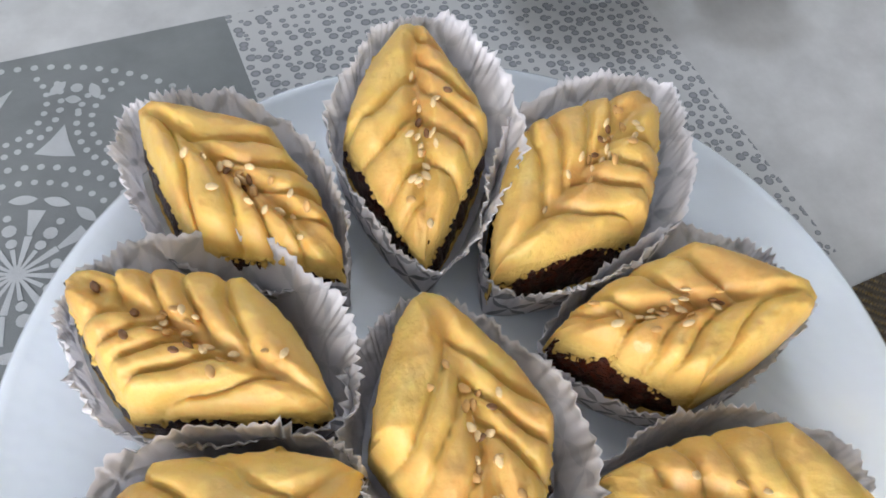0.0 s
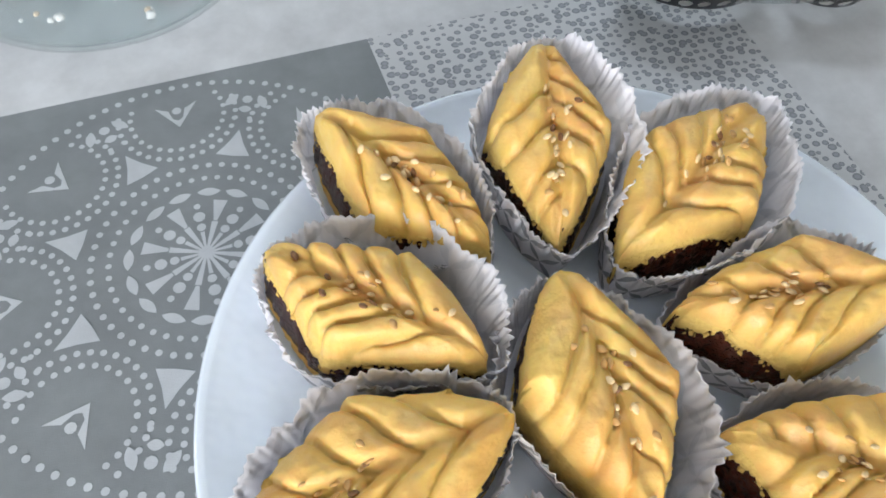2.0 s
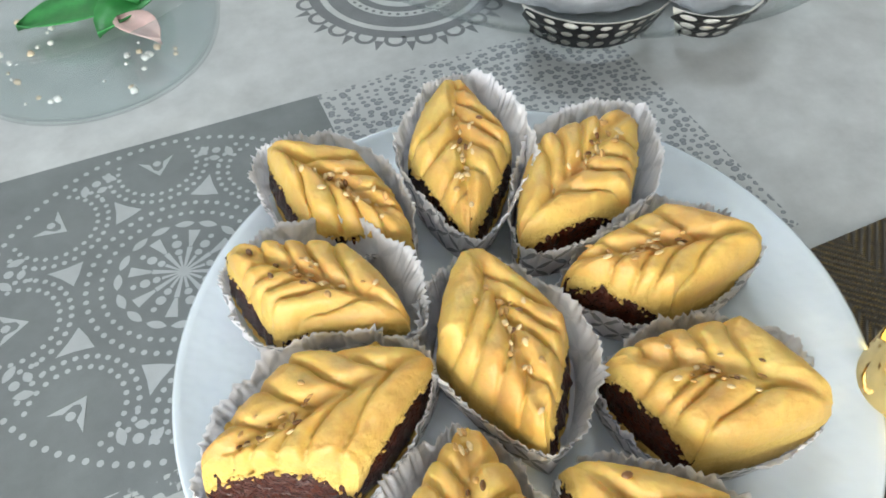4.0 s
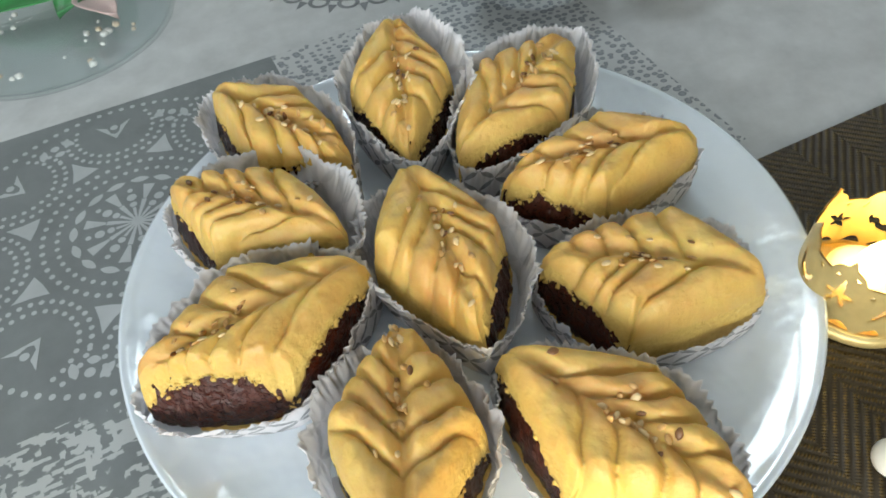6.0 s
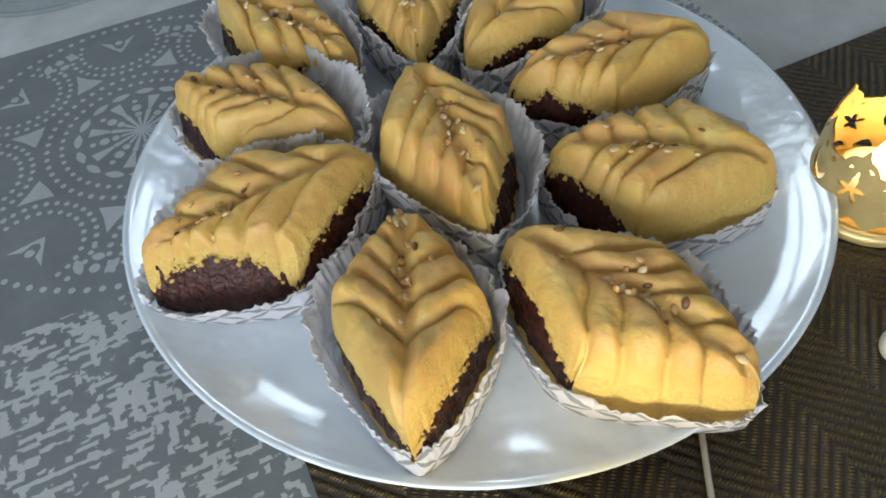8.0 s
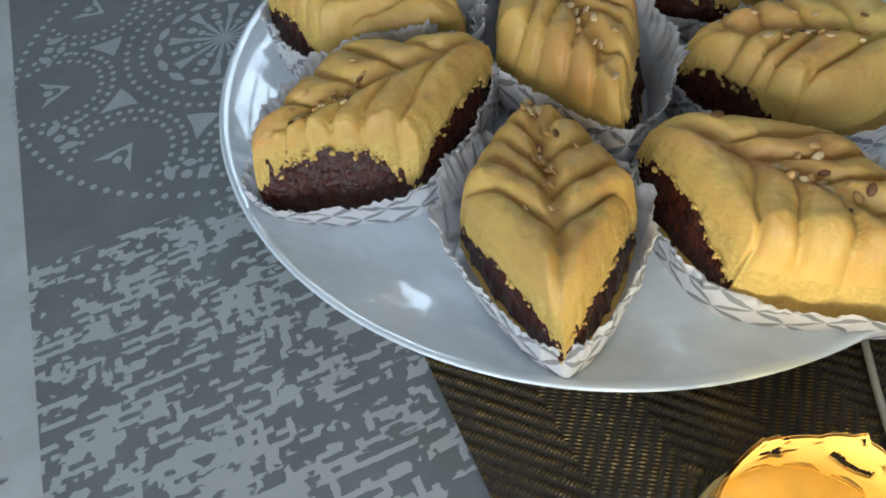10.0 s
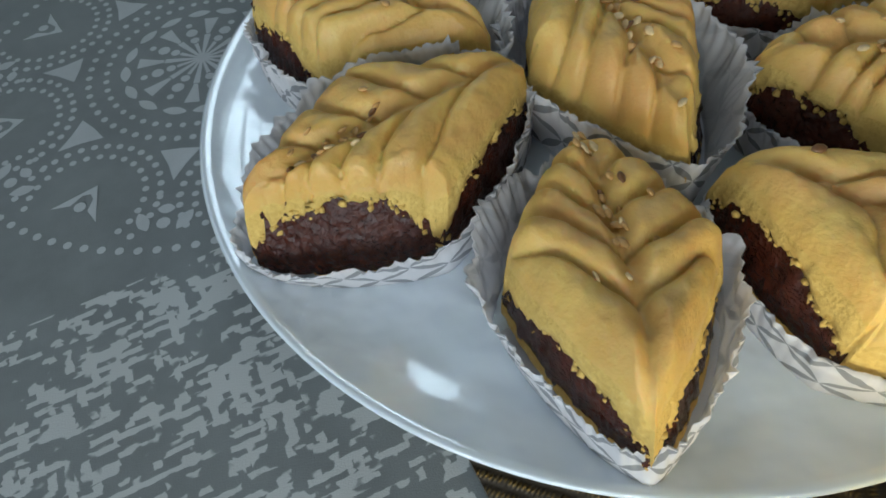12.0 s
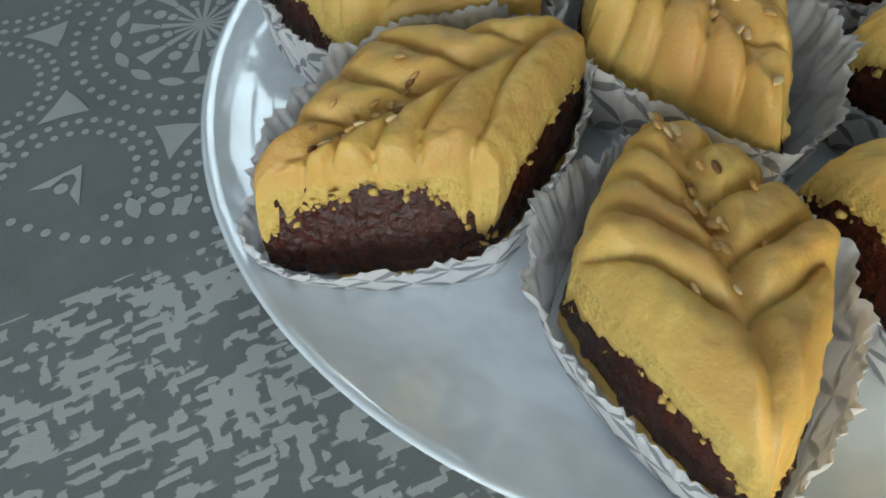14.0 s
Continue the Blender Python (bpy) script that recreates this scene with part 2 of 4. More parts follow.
CEIL = mat_plain("white_ceiling_paint", (0.82, 0.82, 0.81), 0.85, vary=0.03, scale=5)
FLOOR = mat_plain("beige_floor_tile", (0.45, 0.40, 0.34), 0.4, vary=0.1, scale=8)
WOOD = mat_plain("dark_table_wood", (0.12, 0.07, 0.04), 0.4, vary=0.3, scale=20)


# ---- builders ----
def mesh_object(name, bm, mats, parent=None, label="", smooth=True):
    me = bpy.data.meshes.new(name)
    bm.normal_update()
    bm.to_mesh(me)
    bm.free()
    for m in mats if isinstance(mats, (list, tuple)) else [mats]:
        me.materials.append(m)
    if smooth:
        me.polygons.foreach_set("use_smooth", [True] * len(me.polygons))
    ob = new(name, me)
    if parent:
        ob.parent = parent
    if label:
        tagged(ob, label)
    return ob


def part(name, bm, mats, parent, label="", smooth=True):
    return mesh_object(name, bm, mats, parent, label, smooth)


def box(bm, x0, x1, y0, y1, z0, z1):
    r = bmesh.ops.create_cube(bm, size=1)
    bmesh.ops.scale(bm, vec=(x1 - x0, y1 - y0, z1 - z0), verts=r["verts"])
    bmesh.ops.translate(bm, vec=((x0 + x1) / 2, (y0 + y1) / 2, (z0 + z1) / 2), verts=r["verts"])
    return r["verts"]


def lathe(bm, profile, steps=96):
    rings = []
    for r, z in profile:
        if r < 1e-6:
            rings.append([bm.verts.new((0, 0, z))])
        else:
            rings.append([bm.verts.new((r * math.cos(2 * math.pi * i / steps), r * math.sin(2 * math.pi * i / steps), z)) for i in range(steps)])
    for a, b in zip(rings, rings[1:]):
        for i in range(steps):
            j = (i + 1) % steps
            if len(a) == 1:
                bm.faces.new((a[0], b[j], b[i]))
            elif len(b) == 1:
                bm.faces.new((a[i], a[j], b[0]))
            else:
                bm.faces.new((a[i], a[j], b[j], b[i]))
    bmesh.ops.recalc_face_normals(bm, faces=bm.faces)


def tube(name, points, radius, mat, parent=None, label=""):
    cu = bpy.data.curves.new(name, "CURVE")
    cu.dimensions, cu.bevel_depth, cu.bevel_resolution, cu.resolution_u = "3D", radius, 3, 8
    sp = cu.splines.new("BEZIER")
    sp.bezier_points.add(len(points) - 1)
    for bp, p in zip(sp.bezier_points, points):
        bp.co = p
        bp.handle_left_type = bp.handle_right_type = "AUTO"
    tmp = new(name, cu)
    me = bpy.data.meshes.new_from_object(tmp.evaluated_get(bpy.context.evaluated_depsgraph_get()))
    bpy.data.objects.remove(tmp)
    me.materials.clear()
    me.materials.append(mat)
    me.polygons.foreach_set("use_smooth", [True] * len(me.polygons))
    ob = new(name, me)
    if parent:
        ob.parent = parent
    if label:
        tagged(ob, label)
    return ob


# ---- room ----
def build_room():
    x0, x1, y0, y1, z0, z1 = ROOM
    th = 0.15
    bm = bmesh.new()
    box(bm, x0 - th, x1 + th, y0 - th, y1 + th, z0 - 0.1, z0)
    tagged(mesh_object("floor", bm, FLOOR, smooth=False), "beige tiled floor under the table", "floor", kind="structure")
    bm = bmesh.new()
    box(bm, x0 - th, x1 + th, y0 - th, y1 + th, z1, z1 + 0.1)
    tagged(mesh_object("ceiling", bm, CEIL, smooth=False), "plain white painted ceiling above the table", "ceiling", kind="structure")
    bm = bmesh.new()
    box(bm, x1, x1 + th, y0 - th, y1 + th, z0, z1)
    tagged(mesh_object("wall_east", bm, WALL, smooth=False), "plain cream painted room wall", "wall", kind="structure")
    for n, (side, (a, b, c, d)) in enumerate(WINDOWS.items()):
        # built along x, then turned for the west wall
        lo, hi = (x0, x1) if side != "west" else (y0 - th, y1 + th)
        ya, yb = {"south": (y0 - th, y0), "north": (y1, y1 + th), "west": (-x0, -x0 + th)}[side]
        turn = pose(0, 0, 0, 0, 0, 90) if side == "west" else Matrix()
        bm = bmesh.new()
        box(bm, lo, a, ya, yb, z0, z1)
        box(bm, b, hi, ya, yb, z0, z1)
        box(bm, a, b, ya, yb, z0, c)
        box(bm, a, b, ya, yb, d, z1)
        bmesh.ops.transform(bm, matrix=turn, verts=bm.verts)
        tagged(mesh_object("wall_" + side, bm, WALL, smooth=False), "cream painted wall with a window opening", "wall", kind="structure")
        # the unseen west window only houses the added fill lamp
        win = tagged(new("window_%d" % (n + 1)), "white framed window for daylight, the west one added for fill", "window", kind="structure")
        w = 0.04
        ym = ya + 0.03 if side != "south" else yb - 0.03
        for p, q, r, s in ((a, b, c, c + w), (a, b, d - w, d), (a, a + w, c + w, d - w), (b - w, b, c + w, d - w), (a + (b - a) * 0.34 - w / 2, a + (b - a) * 0.34 + w / 2, c + w, d - w), (a + (b - a) * 0.67 - w / 2, a + (b - a) * 0.67 + w / 2, c + w, d - w)):
            bm = bmesh.new()
            box(bm, p, q, ym - 0.02, ym + 0.02, r, s)
            bmesh.ops.transform(bm, matrix=turn, verts=bm.verts)
            part("window_frame", bm, CEIL, win, smooth=False)


TURN_CLOTH = 23.5


def build_table():
    t = tagged(new("table"), "dark wooden dining table under a printed cloth", "table")
    bm = bmesh.new()
    box(bm, -0.76, 0.81, -0.31, 0.51, -0.032, -0.002)
    bmesh.ops.bevel(bm, geom=bm.edges[:], offset=0.004, segments=2, affect="EDGES")
    part("tabletop", bm, WOOD, t, smooth=False)
    for x in (-0.69, 0.74):
        for y in (-0.24, 0.44):
            bm = bmesh.new()
            box(bm, x - 0.035, x + 0.035, y - 0.035, y + 0.035, ROOM[4], -0.032)
            part("leg", bm, WOOD, t, smooth=False)
    t.matrix_world = pose(0, 0, 0, 0, 0, TURN_CLOTH)


# ---- tablecloth ----
U = (-0.136, 0.022, 0.180)   # panel borders along the cloth
V = (-0.120, 0.042, 0.205)   # panel borders across the cloth
LIFT = 0.0001


def flat(bm, pts, z=LIFT):
    z += 0.0000012 * (len(bm.faces) % 90)
    f = bm.faces.new([bm.verts.new((x, y, z)) for x, y in pts])
    if f.normal.z < 0:
        f.normal_flip()
    return f


def dot(bm, x, y, r, n=9):
    flat(bm, [(x + r * math.cos(2 * math.pi * i / n), y + r * math.sin(2 * math.pi * i / n)) for i in range(n)])


def petal(bm, x, y, ang, length, width, n=7):
    pts = []
    for i in range(n + 1):
        s = i / n
        pts.append((s - 0.5, math.sin(math.pi * s) ** 0.8 * 0.5))
    pts += [(p, -q) for p, q in pts[-2:0:-1]]
    c, s = math.cos(ang), math.sin(ang)
    flat(bm, [(x + c * p * length - s * q * width, y + s * p * length + c * q * width) for p, q in pts])


def polar(cx, cy, r, a):
    return cx + r * math.cos(a), cy + r * math.sin(a)


def spike(bm, cx, cy, a, r0, r1, w0, w1):
    """A bar along a ray, w0 wide at r0 and w1 wide at r1."""
    c, s = math.cos(a), math.sin(a)
    flat(bm, [(cx + c * r - s * w, cy + s * r + c * w) for r, w in ((r0, -w0 / 2), (r1, -w1 / 2), (r1, w1 / 2), (r0, w0 / 2))])


def mandala(cx, cy):
    bm = bmesh.new()
    tau = 2 * math.pi
    for i in range(96):
        dot(bm, *polar(cx, cy, 0.0786, tau * i / 96), 0.00125)
    for r, n, d in ((0.0315, 44, 0.00105), (0.0372, 50, 0.00115)):
        for i in range(n):
            dot(bm, *polar(cx, cy, r, tau * i / n), d)
    dot(bm, cx, cy, 0.0014)
    for i in range(8):
        a = tau * i / 8
        b = a + tau / 16
        spike(bm, cx, cy, b, 0.001, 0.0125, 0.0008, 0.0022)
        spike(bm, cx, cy, b, 0.0128, 0.0215, 0.0012, 0.0050)
        spike(bm, cx, cy, a, 0.001, 0.0085, 0.0007, 0.0014)
        dot(bm, *polar(cx, cy, 0.0105, a), 0.0016)
        dot(bm, *polar(cx, cy, 0.0150, a), 0.0021)
        dot(bm, *polar(cx, cy, 0.0195, a), 0.0012)
        for off in (-0.2, 0.2):
            petal(bm, *polar(cx, cy, 0.0252, a + off), a + off + math.pi / 2, 0.0082, 0.0034)
        # large triangle between the lobes, concave sides
        apex = polar(cx, cy, 0.0540, b)
        l, r = polar(cx, cy, 0.0422, b - 0.145), polar(cx, cy, 0.0422, b + 0.145)
        mid = lambda p, q, f: (p[0] * (1 - f) + q[0] * f, p[1] * (1 - f) + q[1] * f)
        g = polar(cx, cy, 0.046, b)
        flat(bm, [l, mid(mid(l, r, 0.5), g, -0.1), r, mid(mid(r, apex, 0.5), g, 0.12), apex, mid(mid(apex, l, 0.5), g, 0.12)])
        # lobe: two dotted arcs bulging towards the star
        lx, ly = polar(cx, cy, 0.0640, a)
        for rad, n, d in ((0.0215, 34, 0.0011), (0.0172, 27, 0.00105)):
            for j in range(n):
                x, y = polar(lx, ly, rad, tau * j / n)
                rr = math.hypot(x - cx, y - cy)
                da = (math.atan2(y - cy, x - cx) - a + math.pi) % tau - math.pi
                if rr < 0.0745 and abs(da) < tau / 16 - 0.025:
                    dot(bm, x, y, d)
        # triangle with a notch and a dot in each lobe
        tip = polar(cx, cy, 0.0578, a)
        for sgn in (-1, 1):
            o = polar(cx, cy, 0.0698, a + sgn * 0.112)
            flat(bm, [tip, o, polar(cx, cy, 0.0668, a + sgn * 0.045), polar(cx, cy, 0.0625, a + sgn * 0.030), polar(cx, cy, 0.0612, a)][:: sgn])
        dot(bm, *polar(cx, cy, 0.0662, a), 0.0018)
        # ornament at each spandrel
        dot(bm, *polar(cx, cy, 0.0695, b), 0.0020)
        petal(bm, *polar(cx, cy, 0.0645, b), b + math.pi / 2, 0.0052, 0.0034)
        for sgn in (-1, 1):
            petal(bm, *polar(cx, cy, 0.0690, b + sgn * 0.085), b - sgn * 0.5, 0.0075, 0.0036)
            dot(bm, *polar(cx, cy, 0.0600, b + sgn * 0.045), 0.0010)
    return bm


def ring_flat(bm, cx, cy, r0, r1, n=64, z=LIFT):
    tau = 2 * math.pi
    for i in range(n):
        a, b = tau * i / n, tau * (i + 1) / n
        flat(bm, [polar(cx, cy, r0, a), polar(cx, cy, r1, a), polar(cx, cy, r1, b), polar(cx, cy, r0, b)], z)


def medallion(cx, cy, size, spin=0.0):
    """Scalloped round doily print in grey rings."""
    bm = bmesh.new()
    for r0, r1 in ((0.20, 0.34), (0.42, 0.50), (0.58, 0.74), (0.80, 0.90)):
        ring_flat(bm, cx, cy, r0 * size, r1 * size)
    for i in range(22):
        a = 2 * math.pi * i / 22 + spin
        x, y = polar(cx, cy, 0.93 * size, a)
        ring_flat(bm, x, y, 0.062 * size, 0.10 * size, 20, LIFT * 1.3)
        b = a + math.pi / 22
        flat(bm, [polar(cx, cy, 0.96 * size, b - 0.045), polar(cx, cy, 1.10 * size, b), polar(cx, cy, 0.96 * size, b + 0.045)], LIFT * 1.6)
    for i in range(44):
        dot(bm, *polar(cx, cy, 0.54 * size, 2 * math.pi * i / 44), 0.018 * size)
    return bm


def build_cloth():
    bm = bmesh.new()
    us, vs = (-0.75, *U, 0.80), (-0.30, *V, 0.50)
    grid = [[bm.verts.new((u, v, 0)) for u in us] for v in vs]
    kinds = {(1, 2): 1, (1, 1): 2, (2, 2): 3}
    for j in range(len(vs) - 1):
        for i in range(len(us) - 1):
            f = bm.faces.new((grid[j][i], grid[j][i + 1], grid[j + 1][i + 1], grid[j + 1][i]))
            f.material_index = kinds.get((i, j), 0)
    low = bmesh.ops.extrude_face_region(bm, geom=bm.faces[:])
    bmesh.ops.translate(bm, vec=(0, 0, -0.0018), verts=[e for e in low["geom"] if isinstance(e, bmesh.types.BMVert)])
    bmesh.ops.recalc_face_normals(bm, faces=bm.faces)
    cloth = mesh_object("tablecloth", bm, [CLOTH_WHITE, CLOTH_GREY, CLOTH_BRUSH, CLOTH_PEBBLE], smooth=False)
    cloth.matrix_world = pose(0, 0, 0, 0, 0, TURN_CLOTH)
    tagged(cloth, "white vinyl tablecloth printed with grey patchwork panels", "tablecloth")
    part("mandala_print", mandala(-0.0583, 0.1220), PRINT_PALE, cloth, "pale dotted mandala on grey", smooth=False)
    part("medallion_print", medallion(0.098, 0.284, 0.062), PRINT_GREY, cloth, "grey scalloped doily print", smooth=False)
    part("medallion_print", medallion(-0.186, -0.020, 0.0386, 0.085), PRINT_GREY, cloth, "grey ringed doily print", smooth=False)


MAT_TOP = 0.0016


def build_placemat():
    bm = bmesh.new()
    box(bm, 0, 0.45, -0.28, 0, 0.0002, MAT_TOP)
    ob = mesh_object("placemat", bm, CHEVRON, smooth=False)
    ob.matrix_world = pose(-0.0485, 0.0089, 0, 0, 0, 24.0)
    tagged(ob, "dark brown woven placemat with gold chevron threads", "placemat")


# ---- plate ----
PLATE = (0.0275, 0.0500)
PLATE_R = 0.1165
WELL = 0.0075


def plate_z(r):
    """Height of the plate's upper side at radius r."""
    return WELL + 0.003 * (r / PLATE_R) ** 2 + 13.0 * max(0.0, r - 0.096) ** 2


def build_plate():
    bm = bmesh.new()
    prof = [(0, WELL)] + [(r, plate_z(r)) for r in np.linspace(0.03, PLATE_R - 0.001, 44)]
    prof += [(PLATE_R, plate_z(PLATE_R) - 0.0009), (PLATE_R - 0.0012, plate_z(PLATE_R) - 0.0024)]
    prof += [(r, plate_z(r) - 0.0036) for r in np.linspace(PLATE_R - 0.006, 0.072, 8)]
    prof += [(0.068, MAT_TOP + 0.0002), (0.064, MAT_TOP + 0.0002), (0.062, 0.0042), (0, 0.0042)]
    lathe(bm, prof, 160)
    ob = mesh_object("dinner_plate", bm, OPAL)
    ob.location = (*PLATE, 0)
    tagged(ob, "round glossy white opal glass plate holding ten pastries", "plate")


# ---- pastries in paper cups ----
HEIGHT = 0.0315


class Leaf:
    """Leaf-shaped cake: stem at local -x, apex at +x, a skewed rhombus. near, far: where the vein imprints leave the midrib on the +y and -y side, with their slant."""

    def __init__(self, length, width, skew, seed, closed, near, far, slants, arch, base, foot, cut):
        self.arch, self.base = arch, base  # height of the filling seen on the cut sides; thickness of the dough underneath
        self.foot, self.cut = foot, cut  # height of the filling at the corners; how far the knife leant in on the two parallel cut sides
        self.closed = closed  # the side where the dough hides the filling
        self.l, self.w, self.k, self.seed = length, width, skew, seed
        self.cuts = {1: (-1.25, *near, 1.2), -1: (-1.25, *far, 1.2)}
        self.slant = {1: slants[0], -1: slants[1]}

    def leant(self, a, z):
        """The cut sides lean inwards with height."""
        f = min(1.0, max(0.0, (z - 0.004) / 0.018))
        return a - f * (self.cut[0] * max(0.0, a) ** 3 - self.cut[1] * max(0.0, -a) ** 3)

    def place(self, a, b, grow=0.0):
        """Square (a, b) in [-1, 1] to the rhombus, with rounded corners."""
        q = 1 - 0.075 * (a * a * b * b)
        a, b = a * q, b * q
        s, w = (a + b) / 2, (a - b) / 2
        e = max(abs(a), abs(b))
        side = (1 - abs(a)) if abs(b) > abs(a) else (1 - abs(b))
        bulge = 1 + 0.045 * e * e * side * (2 - side) + 0.038 * (self.veins(s, w)[2] - 0.7) * e ** 3
        x = s * (self.l + grow) * bulge + w * self.k
        y = w * (self.w + grow) * bulge
        return x, y

    def veins(self, s, w):
        """Depth of the cut, depth of the midrib's trough, and the swell of the lobe between two cuts."""
        side = 1 if w > 0 else -1
        wob = 0.022 * math.sin(6 * s + 2.1 * self.seed + side) + 0.016 * math.sin(11 * w + 2 * self.seed)
        far = abs(w)
        q = s - self.slant[side] * far ** 0.9 * (1 + 0.25 * (0.5 - far)) + wob
        cuts = self.cuts[side]
        vein = lobe = 0.0
        for lo, hi in zip(cuts, cuts[1:]):
            if lo <= q < hi:
                f = (q - lo) / (hi - lo)
                lobe = max(0.0, 1 - abs(2 * f - 1) ** 2.6) ** 0.62 * min(1.0, 0.62 + 0.9 * (hi - lo))
                vein = math.exp(-(min(q - lo, hi - q) / 0.035) ** 2)
        ends = min(1.0, (far / 0.16) ** 1.4)  # lobes round off towards the midrib
        first = min(cuts[1], self.cuts[-side][1])
        crease = 1.0 if s > first else max(0.70, 1 - (first - s) * 0.8)
        wide = 0.13 if s > first + 0.05 else 0.07
        rib = math.exp(-((w + 0.03 * math.sin(5 * s + self.seed)) / wide) ** 2) * crease
        return vein, rib, lobe * (0.45 + 0.55 * ends)

    def top(self, a, b):
        """Height of the upper face."""
        s, w = (a + b) / 2, (a - b) / 2
        vein, rib, lobe = self.veins(s, w)
        e = max(abs(a), abs(b))
        dome = 1 - 0.12 * e ** 2.2 - 0.46 * max(0, (e - 0.66) / 0.34) ** 2.4
        x, y = self.place(a, b)
        lump = noise.noise(Vector((x * 70, y * 70, self.seed))) * 0.0009 + noise.noise(Vector((x * 260, y * 260, self.seed))) * 0.0005 + noise.noise(Vector((x * 700, y * 700, self.seed))) * 0.00022
        z = HEIGHT * (0.62 + 0.38 * dome)
        return z + 0.0038 * lobe - 0.0009 * vein - 0.0020 * rib + lump - 0.0029


def build_leaf_cake(name, leaf, m, seeds):
    cake = tagged(new(name), "leaf-shaped golden pastry with date filling and sesame", "pastry", "pastries on the plate")
    rnd = random.Random(leaf.seed * 7 + 3)
    n = 84
    bm = bmesh.new()
    lay = bm.verts.layers.float.new("browning")
    ts = [math.sin(math.pi / 2 * (-1 + 2 * i / n) * 0.86) / math.sin(math.pi / 2 * 0.86) for i in range(n + 1)]
    grid = []
    for b in ts:
        row = []
        for a in ts:
            v = bm.verts.new((*leaf.place(leaf.leant(a, 0.03), b, -0.0012), leaf.top(a, b)))
            s, w = (a + b) / 2, (a - b) / 2
            vein, rib, lobe = leaf.veins(s, w)
            patch = noise.noise(Vector((a * 1.5, b * 1.5, leaf.seed * 3.1)))
            inner = max(0.0, 1 - max(abs(a), abs(b)))
            v[lay] = min(1, max(0, 0.42 * rib * inner ** 0.5 + 0.75 * inner ** 0.6 * lobe + 0.04 + 1.0 * patch))
            row.append(v)
        grid.append(row)
    for j in range(n):
        for i in range(n):
            bm.faces.new((grid[j][i], grid[j][i + 1], grid[j + 1][i + 1], grid[j + 1][i]))
    border = [(i, 0) for i in range(n)] + [(n, j) for j in range(n)] + [(i, n) for i in range(n, 0, -1)] + [(0, j) for j in range(n, 0, -1)]
    top_ring = [grid[j][i] for i, j in border]

    def ring_at(z, grow, rough, cut=0.0, salt=0.0, levels=None):
        out = []
        for q, (i, j) in enumerate(border):
            x, y = leaf.place(leaf.leant(ts[i], levels[q] if levels else z), ts[j], grow)
            nn = noise.noise(Vector((x * 320, y * 320, z * 300 + leaf.seed + salt)))
            n2 = noise.noise(Vector((x * 900, y * 900, z * 500 + leaf.seed + salt)))
            k = 1 + (nn * rough + n2 * rough * 0.5) / 0.03
            out.append((x * k, y * k, z + cut * (0.7 * nn + 1.1 * n2)))
        return out

    def skirt(bm, upper, rings):
        prev = upper
        for pts in rings:
            cur = [bm.verts.new(p) for p in pts]
            for q in range(len(cur)):
                r = (q + 1) % len(cur)
                bm.faces.new((prev[r], prev[q], cur[q], cur[r]))
            prev = cur
        return prev

    # crumbly side of the lid: it comes down at the corners and arches over the filling
    def arch(i, j):
        t = ts[i] if j in (0, n) else ts[j]
        wave = noise.noise(Vector((i * 0.09, j * 0.09, leaf.seed * 5.3)))
        side = "stem_left" if j == 0 else "left_apex" if i == n else "apex_right" if j == n else "right_stem"
        if side == leaf.closed:
            return 0.0002 if abs(t) < 0.93 else 0.0002 + (leaf.foot - 0.0002) * (abs(t) - 0.93) / 0.07
        return leaf.foot + leaf.arch * max(0.0, 1 - t * t) ** 0.75 + 0.0036 * wave

    def hem(share, grow, rough, cut):
        low = [arch(i, j) for i, j in border]
        out = []
        levels = [z + (v.co.z - z) * share for z, v in zip(low, top_ring)]
        out_pts, shut_pts = ring_at(0.0, grow, rough, cut, levels=levels), ring_at(0.0, grow + 0.0016, rough * 0.4, 0.0, levels=levels)
        for q, (i, j) in enumerate(border):
            x, y, z = shut_pts[q] if low[q] < 0.001 else out_pts[q]
            out.append((x, y, low[q] + (top_ring[q].co.z - low[q]) * share + z))
        return out

    skirt(bm, top_ring, [hem(0.75, -0.0004, 0.0002, 0.0), hem(0.5, 0.0001, 0.0005, 0.0004), hem(0.22, 0.0001, 0.0010, 0.0026), hem(0.0, -0.0004, 0.0014, 0.0030), hem(0.02, -0.004, 0.0004, 0.0004)])
    bm.faces.ensure_lookup_table()
    for f in bm.faces[n * n + len(border):]:
        f.material_index = 1
    crumbs = bmesh.new()
    for q in range(0, 3 * len(border), 2):
        q %= len(border)
        low_z = arch(*border[q])
        if low_z < 0.001 or rnd.random() < 0.25:
            continue
        x, y = leaf.place(leaf.leant(ts[border[q][0]], low_z), ts[border[q][1]], rnd.uniform(-0.0026, -0.0004))
        made = bmesh.ops.create_icosphere(crumbs, subdivisions=1, radius=rnd.uniform(0.0003, 0.0011))["verts"]
        off = Vector((x, y, low_z + rnd.uniform(-0.0024, 0.0014)))
        for v in made:
            v.co = v.co * rnd.uniform(0.55, 1.35) + off
    lid = part("dough_lid", bm, [DOUGH, CRUMB], cake, "golden dough imprinted with leaf veins")
    part("crumbled_rim", crumbs, CRUMB, lid, "pale crumbling dough edge")
